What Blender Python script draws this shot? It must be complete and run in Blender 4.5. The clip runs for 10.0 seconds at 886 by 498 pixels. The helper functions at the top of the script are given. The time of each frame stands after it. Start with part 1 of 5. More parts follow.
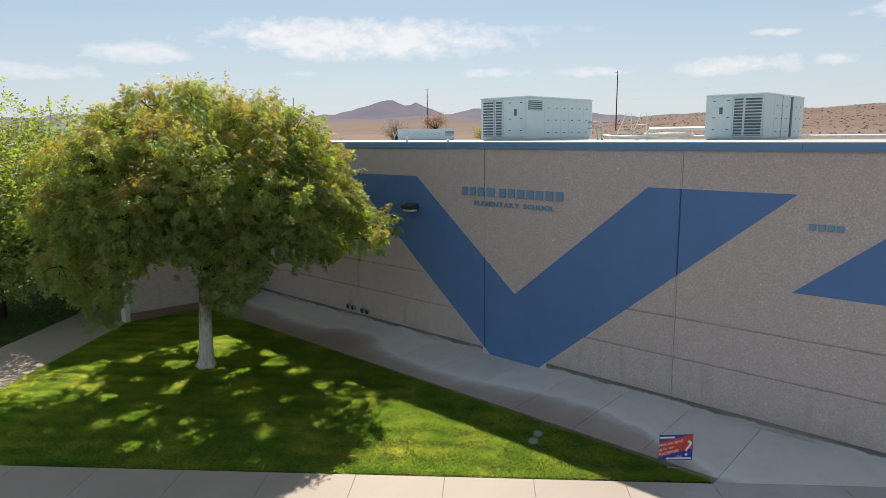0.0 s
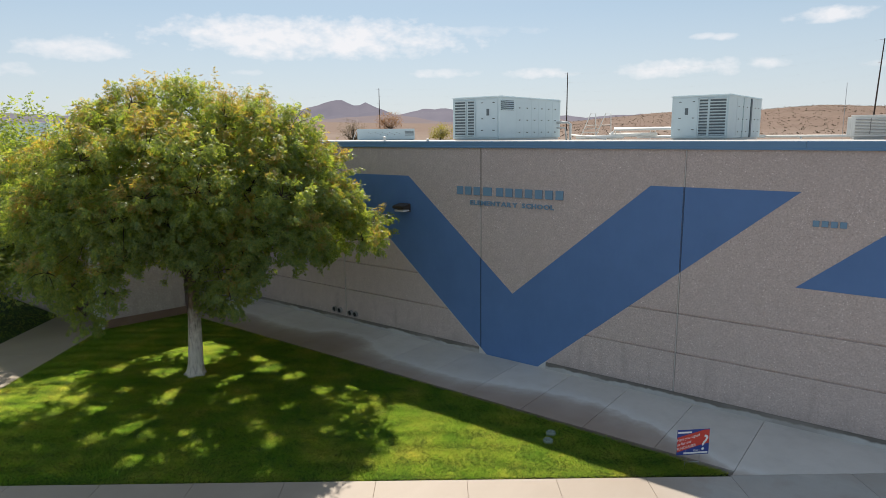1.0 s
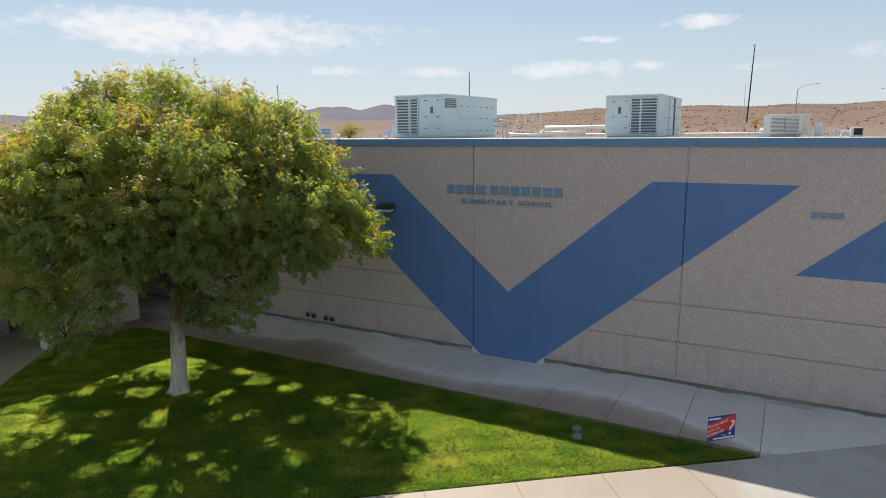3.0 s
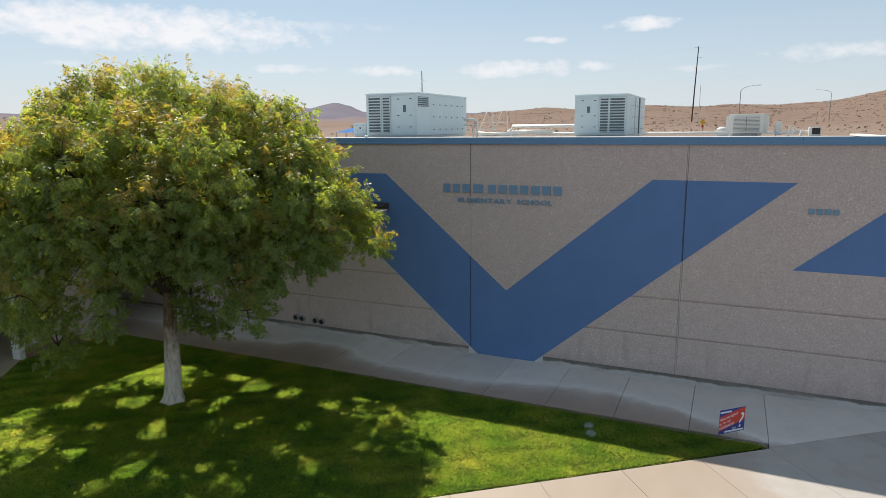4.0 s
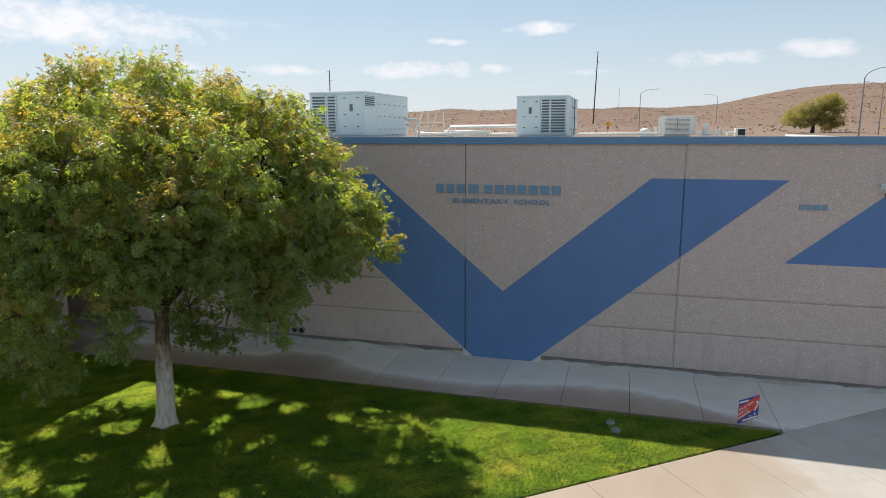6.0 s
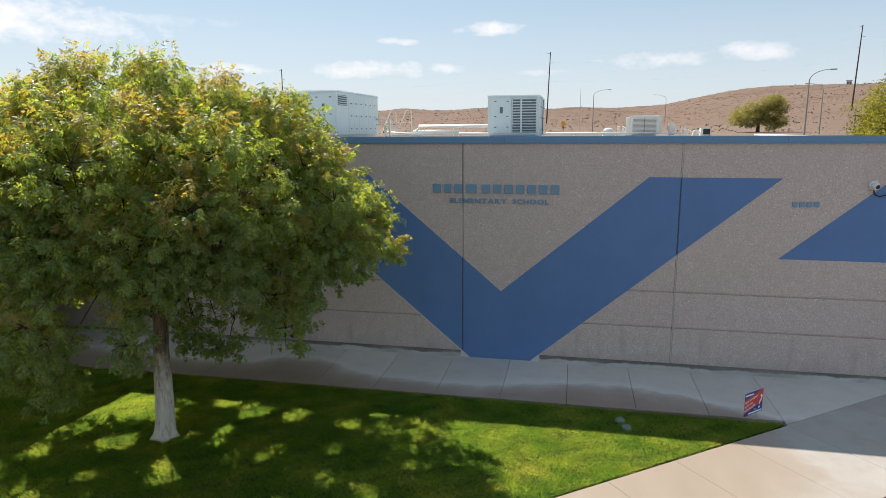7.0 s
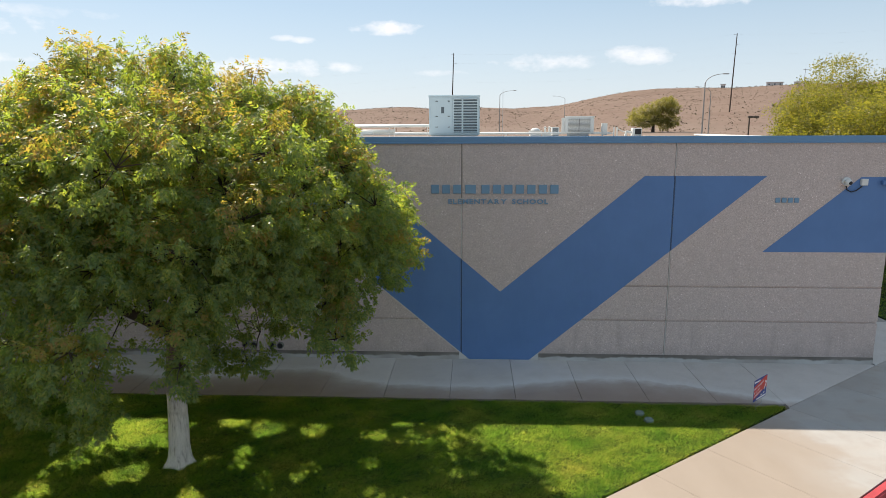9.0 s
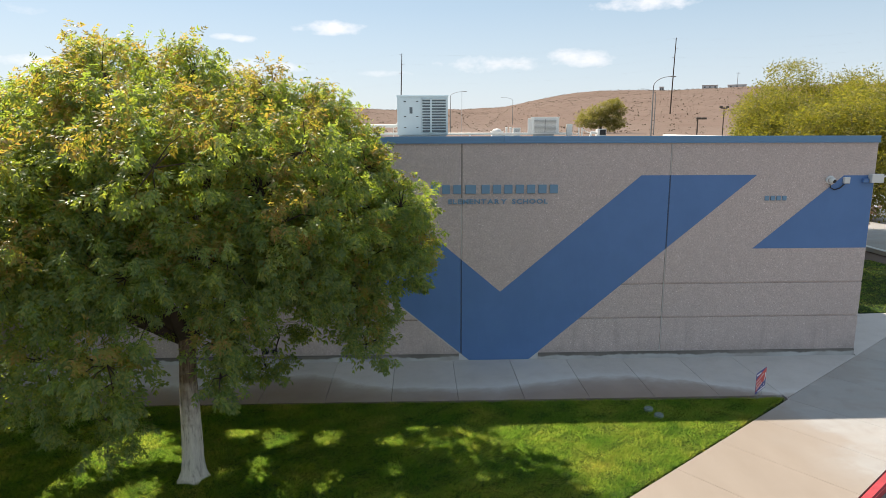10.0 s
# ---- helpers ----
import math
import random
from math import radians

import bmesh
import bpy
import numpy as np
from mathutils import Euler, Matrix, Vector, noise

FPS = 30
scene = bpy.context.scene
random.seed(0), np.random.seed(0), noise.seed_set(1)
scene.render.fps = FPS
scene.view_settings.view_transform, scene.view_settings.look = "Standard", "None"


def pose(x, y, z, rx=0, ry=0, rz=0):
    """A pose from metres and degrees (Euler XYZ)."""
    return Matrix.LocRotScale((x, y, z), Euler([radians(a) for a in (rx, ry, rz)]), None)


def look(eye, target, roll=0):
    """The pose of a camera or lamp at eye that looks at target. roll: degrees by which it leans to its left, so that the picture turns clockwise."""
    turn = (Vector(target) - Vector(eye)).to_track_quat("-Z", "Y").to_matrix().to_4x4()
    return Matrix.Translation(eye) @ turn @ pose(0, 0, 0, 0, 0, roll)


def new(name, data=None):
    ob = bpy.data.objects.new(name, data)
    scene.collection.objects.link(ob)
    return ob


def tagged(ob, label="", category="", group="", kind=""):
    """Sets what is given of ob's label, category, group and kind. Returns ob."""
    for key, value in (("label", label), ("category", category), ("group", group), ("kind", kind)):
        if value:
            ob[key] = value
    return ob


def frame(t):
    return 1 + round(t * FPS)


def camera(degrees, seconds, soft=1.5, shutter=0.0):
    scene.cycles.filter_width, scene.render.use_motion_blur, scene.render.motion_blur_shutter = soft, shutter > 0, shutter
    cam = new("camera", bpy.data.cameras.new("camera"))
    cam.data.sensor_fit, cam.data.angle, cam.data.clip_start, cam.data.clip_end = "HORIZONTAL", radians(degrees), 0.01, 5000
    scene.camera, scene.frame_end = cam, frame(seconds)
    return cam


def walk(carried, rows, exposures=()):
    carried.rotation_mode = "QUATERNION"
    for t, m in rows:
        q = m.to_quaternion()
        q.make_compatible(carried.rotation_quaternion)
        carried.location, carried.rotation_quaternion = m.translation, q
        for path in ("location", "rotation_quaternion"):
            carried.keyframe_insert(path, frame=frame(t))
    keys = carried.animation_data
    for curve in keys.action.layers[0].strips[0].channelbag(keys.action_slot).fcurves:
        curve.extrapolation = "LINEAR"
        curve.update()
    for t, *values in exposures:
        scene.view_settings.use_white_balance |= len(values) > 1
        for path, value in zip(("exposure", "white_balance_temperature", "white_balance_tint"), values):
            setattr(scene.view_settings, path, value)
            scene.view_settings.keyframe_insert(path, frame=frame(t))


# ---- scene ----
cam = camera(69.2, 10.0, soft=0.6)
PATH = [
    (0, (4.956, -12.62, 5.661), (3.643, -11.154, 5.305), -0.7),
    (0.5, (4.485, -12.926, 5.662), (3.228, -11.411, 5.305), -0.7),
    (1, (3.989, -13.217, 5.643), (2.792, -11.654, 5.286), -0.6),
    (1.5, (3.492, -13.498, 5.653), (2.358, -11.89, 5.293), -0.7),
    (2, (2.982, -13.752, 5.646), (1.911, -12.102, 5.284), -0.6),
    (2.5, (2.453, -13.996, 5.643), (1.447, -12.306, 5.28), -0.6),
    (4, (0.853, -14.577, 5.643), (0.049, -12.784, 5.274), -0.5),
    (4.5, (0.312, -14.726, 5.651), (-0.426, -12.904, 5.279), -0.4),
    (5, (-0.213, -14.817, 5.653), (-0.884, -12.97, 5.28), -0.4),
    (5.5, (-0.752, -14.921, 5.628), (-1.353, -13.05, 5.257), -0.3),
    (7, (-2.344, -15.087, 5.617), (-2.737, -13.161, 5.247), -0.3),
    (7.5, (-2.9, -15.129, 5.635), (-3.219, -13.19, 5.262), -0.2),
    (8, (-3.476, -15.142, 5.619), (-3.723, -13.192, 5.248), -0.2),
    (8.5, (-4.047, -15.146, 5.646), (-4.218, -13.189, 5.273), -0.2),
    (9, (-4.662, -15.133, 5.633), (-4.755, -13.17, 5.261), -0.2),
    (9.5, (-5.279, -15.078, 5.624), (-5.291, -13.113, 5.252), -0.1),
    (10, (-5.917, -15.008, 5.613), (-5.846, -13.044, 5.243), -0.1),
]
walk(cam, [(t, look(eye, target, roll)) for t, eye, target, roll in PATH], [(0, 0.55), (5, 0.62), (10, 0.81)])

# ---- light ----
SUN = Vector((-0.62, 0.65, 1.0)).normalized()
sun = new("sun", bpy.data.lights.new("sun", "SUN"))
sun.data.energy, sun.data.angle, sun.data.color = 4.6, radians(0.53), (1.0, 0.905, 0.77)
sun.matrix_world = look(SUN * 60, (0, 0, 0))

world = bpy.data.worlds.new("sky")
scene.world = world
world.use_nodes = True


def make_sky(tree):
    """Clear desert sky with a scatter of small fair-weather clouds low over the horizon."""
    n, l = tree.nodes, tree.links
    n.clear()

    def math_(op, a, b=None, c=None, clamp=False):
        k = n.new("ShaderNodeMath")
        k.operation, k.use_clamp = op, clamp
        for i, v in enumerate((a, b, c)):
            if v is None:
                continue
            if isinstance(v, (int, float)):
                k.inputs[i].default_value = v
            else:
                l.new(v, k.inputs[i])
        return k.outputs[0]

    out, bg, sky = n.new("ShaderNodeOutputWorld"), n.new("ShaderNodeBackground"), n.new("ShaderNodeTexSky")
    sky.sky_type, sky.sun_disc = "NISHITA", False
    sky.sun_elevation = math.asin(SUN.z)
    sky.sun_rotation = math.atan2(SUN.x, SUN.y)
    sky.altitude, sky.air_density, sky.dust_density, sky.ozone_density = 500, 1.0, 0.6, 1.2
    co, sep = n.new("ShaderNodeTexCoord"), n.new("ShaderNodeSeparateXYZ")
    l.new(co.outputs["Generated"], sep.inputs[0])
    x, y, z = sep.outputs
    az = math_("MULTIPLY", math_("ARCTAN2", x, y), 57.2958)
    el = math_("MULTIPLY", math_("ARCSINE", z), 57.2958)
    comb = n.new("ShaderNodeCombineXYZ")
    l.new(az, comb.inputs[0])
    l.new(math_("MULTIPLY", el, 1.7), comb.inputs[1])
    puffs = []
    for scale, detail, weight in ((0.16, 6, 2.4), (0.6, 6, 3.0), (2.2, 5, 0.8)):
        k = n.new("ShaderNodeTexNoise")
        k.inputs["Scale"].default_value, k.inputs["Detail"].default_value = scale, detail
        l.new(comb.outputs[0], k.inputs["Vector"])
        puffs.append(math_("MULTIPLY", math_("SUBTRACT", k.outputs[0], 0.5), weight))
    rough = math_("ADD", math_("ADD", puffs[0], puffs[1]), puffs[2])
    # azimuth, elevation, half width, half height, density
    clouds = [(-48, 7.9, 12.5, 1.5, 1.0), (-33.5, 8.4, 5, 0.5, 0.45), (-66.5, 6.5, 4.2, 0.9, 0.8), (-74, 4.9, 6, 0.7, 0.7),
              (-37, 5.0, 3.2, 0.42, 0.8), (-29, 4.9, 3.6, 0.45, 0.8), (-18, 4.9, 5.5, 0.75, 0.85), (-11.2, 5.1, 1.9, 0.5, 0.8),
              (-14.6, 7.2, 1.2, 0.28, 0.7), (-7.5, 8.2, 3.4, 0.6, 0.95), (-16, 7.3, 1.1, 0.25, 0.7), (6.5, 5.4, 4.2, 0.75, 0.75),
              (14, 5.8, 3.0, 0.75, 0.8), (18.5, 9.8, 5.0, 0.6, 0.9), (-54, 5.1, 1.6, 0.3, 0.6), (-3, 4.6, 2.5, 0.3, 0.5)]
    mask = None
    for a, e, w, h, dens in clouds:
        dx = math_("DIVIDE", math_("SUBTRACT", az, a), w)
        dy = math_("DIVIDE", math_("SUBTRACT", el, e), h)
        r = math_("ADD", math_("MULTIPLY", dx, dx), math_("MULTIPLY", dy, dy))
        m = math_("MULTIPLY", math_("MULTIPLY_ADD", math_("ADD", math_("SUBTRACT", 0.85 + (0.5 if w > 8 else 0.15), r), rough), 0.72, 0.0, clamp=True), dens * 0.8)
        mask = m if mask is None else math_("MAXIMUM", mask, m)
    # thin high veil over the whole sky, and dust haze low down
    mix0, haze, mix1 = (n.new("ShaderNodeMixRGB") for _ in range(3))
    mix0.inputs[0].default_value = 0.55
    l.new(sky.outputs[0], mix0.inputs[1])
    mix0.inputs[2].default_value = (6.1, 7.6, 8.8, 1)
    l.new(math_("MULTIPLY", math_("SUBTRACT", 1.0, math_("DIVIDE", math_("MAXIMUM", el, 0.0), 10.0), clamp=True), 0.65), haze.inputs[0])
    l.new(mix0.outputs[0], haze.inputs[1])
    haze.inputs[2].default_value = (7.9, 8.25, 8.85, 1)
    l.new(mask, mix1.inputs[0])
    l.new(haze.outputs[0], mix1.inputs[1])
    mix1.inputs[2].default_value = (10.9, 10.6, 10.7, 1)
    l.new(mix1.outputs[0], bg.inputs[0])
    bg.inputs[1].default_value = 0.061
    l.new(bg.outputs[0], out.inputs[0])


make_sky(world.node_tree)


# ---- materials ----
class Mat:
    """A node material with a Principled shader and short ways to wire it."""

    def __init__(self, name, rough=0.7, metal=0.0, spec=0.5):
        self.m = bpy.data.materials.new(name)
        self.m.use_nodes = True
        self.n, self.l = self.m.node_tree.nodes, self.m.node_tree.links
        self.p = self.n["Principled BSDF"]
        self.p.inputs["Roughness"].default_value = rough
        self.p.inputs["Metallic"].default_value = metal
        self.p.inputs["Specular IOR Level"].default_value = spec
        self.co = self.n.new("ShaderNodeNewGeometry").outputs["Position"]

    def put(self, value, socket):
        if hasattr(value, "is_linked"):
            self.l.new(value, socket)
        elif isinstance(value, (tuple, list)) and len(value) == 3 and socket.type == "RGBA":
            socket.default_value = (*value, 1)
        else:
            socket.default_value = value

    def noise(self, scale, detail=4, rough=0.55, co=None, stretch=None):
        k = self.n.new("ShaderNodeTexNoise")
        k.inputs["Scale"].default_value, k.inputs["Detail"].default_value, k.inputs["Roughness"].default_value = scale, detail, rough
        co = co or self.co
        if stretch:
            v = self.n.new("ShaderNodeMapping")
            v.inputs["Scale"].default_value = stretch
            self.l.new(co, v.inputs[0])
            co = v.outputs[0]
        self.l.new(co, k.inputs["Vector"])
        return k.outputs[0]

    def cells(self, scale, out="Color", feature="F1"):
        k = self.n.new("ShaderNodeTexVoronoi")
        k.feature = feature
        k.inputs["Scale"].default_value = scale
        self.l.new(self.co, k.inputs["Vector"])
        return k.outputs[out]

    def ramp(self, fac, *stops):
        k = self.n.new("ShaderNodeValToRGB")
        e = k.color_ramp.elements
        while len(e) < len(stops):
            e.new(0.5)
        for s, (at, c) in zip(e, stops):
            s.position = at
            s.color = (c, c, c, 1) if isinstance(c, (int, float)) else (*c, 1)
        self.l.new(fac, k.inputs[0])
        return k.outputs[0]

    def mix(self, fac, a, b, mode="MIX"):
        k = self.n.new("ShaderNodeMixRGB")
        k.blend_type = mode
        self.put(fac, k.inputs[0]), self.put(a, k.inputs[1]), self.put(b, k.inputs[2])
        return k.outputs[0]

    def calc(self, op, a, b=0.0, clamp=False):
        k = self.n.new("ShaderNodeMath")
        k.operation, k.use_clamp = op, clamp
        self.put(a, k.inputs[0]), self.put(b, k.inputs[1])
        return k.outputs[0]

    def axis(self, i, co=None):
        k = self.n.new("ShaderNodeSeparateXYZ")
        self.l.new(co or self.co, k.inputs[0])
        return k.outputs[i]

    def chance(self):
        return self.n.new("ShaderNodeObjectInfo").outputs["Random"]

    def island(self):
        return self.n.new("ShaderNodeNewGeometry").outputs["Random Per Island"]

    def colour(self, value):
        self.put(value, self.p.inputs["Base Color"])
        return self

    def roughness(self, value):
        self.put(value, self.p.inputs["Roughness"])
        return self

    def bump(self, height, strength=0.3, distance=0.01):
        k = self.n.new("ShaderNodeBump")
        k.inputs["Strength"].default_value, k.inputs["Distance"].default_value = strength, distance
        self.l.new(height, k.inputs["Height"])
        self.l.new(k.outputs[0], self.p.inputs["Normal"])
        return self


def mat_aggregate(name, tint=(1, 1, 1)):
    """Exposed-aggregate concrete: pebbles of many browns and greys in a taupe matrix, with weather streaks."""
    k = Mat(name, 0.85, spec=0.25)
    peb = k.axis(0, k.cells(75))
    col = k.ramp(peb, (0.0, (0.405, 0.352, 0.318)), (0.35, (0.455, 0.396, 0.360)), (0.7, (0.490, 0.428, 0.391)), (1.0, (0.560, 0.495, 0.455)))
    # scattered pale, dark and ochre stones
    for cell, pale in ((62, 0.925), (34, 0.955)):
        sp, ds = k.cells(cell), k.cells(cell, "Distance")
        near = k.ramp(ds, (0.26, 1.0), (0.42, 0.0))
        col = k.mix(k.calc("MULTIPLY", near, k.ramp(k.axis(0, sp), (pale - 0.03, 0.0), (pale, 1.0))), col, (0.82, 0.79, 0.75))
        col = k.mix(k.calc("MULTIPLY", near, k.ramp(k.axis(1, sp), (0.86, 0.0), (0.93, 0.5))), col, (0.18, 0.152, 0.135))
        col = k.mix(k.calc("MULTIPLY", near, k.ramp(k.axis(2, sp), (0.84, 0.0), (0.92, 0.5))), col, (0.46, 0.34, 0.25))
    col = k.mix(k.ramp(k.noise(0.5, 5), (0.32, 0.0), (0.75, 0.35)), col, (0.365, 0.320, 0.292))
    col = k.mix(k.ramp(k.noise(1.0, 4, stretch=(2.4, 2.4, 0.2)), (0.50, 0.0), (0.75, 0.25)), col, (0.50, 0.45, 0.42))
    col = k.mix(k.ramp(k.noise(5, 5, 0.65), (0.38, 0.28), (0.62, 0.0)), col, (0.30, 0.262, 0.238))
    col = k.mix(k.ramp(k.noise(24, 4, 0.65), (0.40, 0.40), (0.60, 0.0)), col, (0.27, 0.235, 0.212))
    # dark trickles down the lowest lift
    run = k.calc("MULTIPLY", k.ramp(k.noise(1.3, 4, 0.6, stretch=(1.7, 1.7, 0.08)), (0.50, 0.0), (0.70, 0.42)), k.ramp(k.calc("MULTIPLY", k.axis(2), 0.5), (0.30, 1.0), (0.56, 0.0)))
    col = k.mix(run, col, (0.22, 0.19, 0.17))
    # sooty run-down just above the footing
    low = k.calc("ADD", k.calc("MULTIPLY", k.axis(2), 1.4), k.calc("MULTIPLY", k.noise(2.2, 4, stretch=(1, 1, 0.25)), 1.6))
    col = k.mix(k.ramp(k.calc("MULTIPLY", low, 0.4), (0.28, 0.5), (0.56, 0.0)), col, (0.20, 0.18, 0.165))
    k.colour(k.mix(1.0, col, tint, "MULTIPLY"))
    return k.bump(k.mix(0.5, k.cells(75, "Distance"), ds), 0.3, 0.004).m


def mat_paint(name, base, rough=0.6, spread=0.12, grain=62, bump=0.2):
    """Paint over a rough wall or sheet metal: even colour with faint fading and chalking."""
    k = Mat(name, rough, spec=0.3)
    dark = tuple(c * (1 - spread) for c in base)
    pale = tuple(min(1, c * (1 + spread) + 0.012) for c in base)
    col = k.mix(k.noise(1.3, 5), dark, pale)
    col = k.mix(k.ramp(k.noise(7, 4, stretch=(1, 1, 0.3)), (0.5, 0.0), (0.8, 0.25)), col, pale)
    k.colour(col)
    return k.bump(k.cells(grain, "Distance"), bump, 0.003).m


def mat_concrete(name, base=(0.45, 0.378, 0.310), runoff=False):
    """Broom-finished concrete flatwork with blotches, rust-brown water stains and fine grain."""
    k = Mat(name, 0.6, spec=0.5)
    dark, pale = tuple(c * 0.74 for c in base), tuple(min(1, c * 1.16) for c in base)
    col = k.mix(k.noise(0.9, 6, 0.6), dark, pale)
    tone = k.calc("MULTIPLY_ADD", k.chance(), 0.14)
    k.n[-1].inputs[2].default_value = 0.93
    col = k.mix(1.0, col, tone, "MULTIPLY")
    col = k.mix(k.ramp(k.noise(2.2, 5, 0.65), (0.50, 0.0), (0.70, 0.5)), col, tuple(c * f for c, f in zip(base, (0.80, 0.72, 0.66))))
    col = k.mix(k.ramp(k.noise(0.55, 6, 0.6, stretch=(0.6, 1.6, 1)), (0.46, 0.0), (0.62, 0.25)), col, (0.36, 0.285, 0.225))
    col = k.mix(k.ramp(k.noise(0.8, 5, 0.6, stretch=(0.5, 1.8, 1)), (0.60, 0.0), (0.74, 0.5)), col, (0.56, 0.53, 0.49))
    if runoff:
        # rusty runoff from the sprinklers beside the lawn, ending in a ragged front
        q = k.calc("ADD", k.calc("MULTIPLY", k.calc("SUBTRACT", 1.55, k.axis(0)), 0.5), k.calc("MULTIPLY", k.calc("SUBTRACT", k.noise(0.6, 5, 0.6), 0.5), 0.9))
        rust = k.mix(k.noise(0.8, 5, 0.6, stretch=(1.6, 0.5, 1)), (0.262, 0.204, 0.154), (0.365, 0.296, 0.238))
        col = k.mix(k.ramp(k.calc("ADD", q, 0.1), (0.02, 0.0), (0.15, 0.55), (0.34, 0.72), (0.65, 0.9)), col, rust)
    k.colour(k.mix(k.ramp(k.noise(160, 2), (0.3, 0.30), (0.6, 0.0)), col, (0.16, 0.14, 0.12)))
    return k.bump(k.noise(120, 3), 0.25, 0.003).m


def mat_walk(name):
    """Shaded walk: pale broom-finished concrete, with a brown scalloped tide mark that the sprinklers leave beside the lawn."""
    k = Mat(name, 0.6, spec=0.5)
    col = k.mix(k.noise(0.9, 6, 0.6), (0.53, 0.49, 0.46), (0.66, 0.615, 0.58))
    col = k.mix(k.ramp(k.noise(2.4, 5, 0.65), (0.48, 0.0), (0.70, 0.35)), col, (0.46, 0.42, 0.39))
    col = k.mix(1.0, col, k.ramp(k.chance(), (0.0, 0.90), (1.0, 1.06)), "MULTIPLY")
    # how far from the wall the stain begins, along the walk
    reach = k.ramp(k.calc("MULTIPLY", k.calc("ADD", k.axis(0), 14.0), 1 / 16), (0.0, 0.50), (0.17, 0.56), (0.255, 0.54), (0.29, 0.38), (0.35, 0.36), (0.40, 0.56), (0.46, 0.70),
                   (0.54, 0.72), (0.61, 0.74), (0.72, 0.53), (0.80, 0.51), (0.87, 0.60), (0.92, 0.76), (0.985, 0.98))
    wob = k.calc("ADD", k.calc("MULTIPLY", k.calc("SUBTRACT", k.noise(1.1, 5, 0.6), 0.5), 0.75), k.calc("MULTIPLY", k.calc("SUBTRACT", k.noise(9, 4, 0.6), 0.5), 0.2))
    depth = k.calc("ADD", k.calc("ADD", k.calc("MULTIPLY", k.axis(1), -1.0), k.calc("MULTIPLY", reach, -2.5)), wob)
    wet = k.ramp(k.calc("ADD", k.calc("MULTIPLY", depth, 0.7), 0.3), (0.20, 0.0), (0.42, 0.60), (0.65, 0.78), (1.0, 0.88))
    pale = k.ramp(k.calc("ADD", k.calc("MULTIPLY", depth, 0.7), 0.5), (0.18, 0.0), (0.40, 0.5), (0.5, 0.0))
    col = k.mix(pale, col, (0.70, 0.69, 0.68))
    stain = k.mix(k.noise(1.7, 5, 0.6), (0.195, 0.128, 0.094), (0.325, 0.230, 0.175))
    col = k.mix(wet, col, stain)
    k.colour(k.mix(k.ramp(k.noise(160, 2), (0.3, 0.25), (0.6, 0.0)), col, (0.2, 0.18, 0.16)))
    return k.bump(k.noise(120, 3), 0.25, 0.003).m


def mat_plain(name, base, rough=0.6, metal=0.0, vary=0.1, scale=3.0):
    k = Mat(name, rough, metal, 0.4)
    k.colour(k.mix(k.noise(scale, 5), tuple(c * (1 - vary) for c in base), tuple(min(1, c * (1 + vary)) for c in base)))
    k.roughness(k.ramp(k.noise(scale * 6, 3), (0.3, max(0.02, rough - 0.08)), (0.7, min(1, rough + 0.08))))
    return k.m


def mat_leaf(name, stops, glow, share=0.5, rough=0.45, spec=0.35, vary=0.55):
    """Thin leaves: a mix of reflected and transmitted light, each leaflet a little different."""
    k = Mat(name, rough, spec=spec)
    pick = k.calc("ADD", k.calc("MULTIPLY", k.island(), vary), k.calc("MULTIPLY", k.noise(1.1, 5), 1.05 - vary), True)
    col = k.ramp(pick, *stops)
    k.colour(col)
    # light that comes through is yellower and stronger than what a leaf throws back
    tr = k.n.new("ShaderNodeBsdfTranslucent")
    k.l.new(k.mix(1.0, col, glow, "MULTIPLY"), tr.inputs[0])
    add = k.n.new("ShaderNodeMixShader")
    add.inputs[0].default_value = share
    k.l.new(k.p.outputs[0], add.inputs[1])
    k.l.new(tr.outputs[0], add.inputs[2])
    k.l.new(add.outputs[0], k.n["Material Output"].inputs[0])
    return k.m


def mat_lawn(name):
    k = Mat(name, 0.9, spec=0.1)
    col = k.mix(k.noise(0.8, 5), (0.022, 0.042, 0.013), (0.030, 0.052, 0.017))
    col = k.mix(k.ramp(k.noise(6, 4), (0.45, 0.0), (0.75, 0.55)), col, (0.06, 0.062, 0.022))
    k.colour(col)
    return k.bump(k.noise(60, 4), 0.8, 0.02).m


def mat_bark(name):
    """Grey-brown furrowed bark, whitewashed up to about breast height with a ragged, worn upper edge."""
    k = Mat(name, 0.9, spec=0.2)
    fur = k.noise(26, 5, 0.65, stretch=(1, 1, 0.16))
    bark = k.ramp(fur, (0.3, (0.055, 0.038, 0.026)), (0.55, (0.20, 0.14, 0.095)), (0.75, (0.33, 0.25, 0.18)))
    white = k.ramp(fur, (0.28, (0.30, 0.25, 0.21)), (0.45, (0.60, 0.53, 0.465)), (0.8, (0.77, 0.69, 0.61)))
    up = k.calc("ADD", k.axis(2), k.calc("MULTIPLY", k.calc("SUBTRACT", k.noise(7, 4), 0.5), 1.3))
    k.colour(k.mix(k.ramp(k.calc("MULTIPLY", up, 0.25), (0.22, 0.0), (0.44, 1.0)), white, bark))
    return k.bump(fur, 0.9, 0.03).m


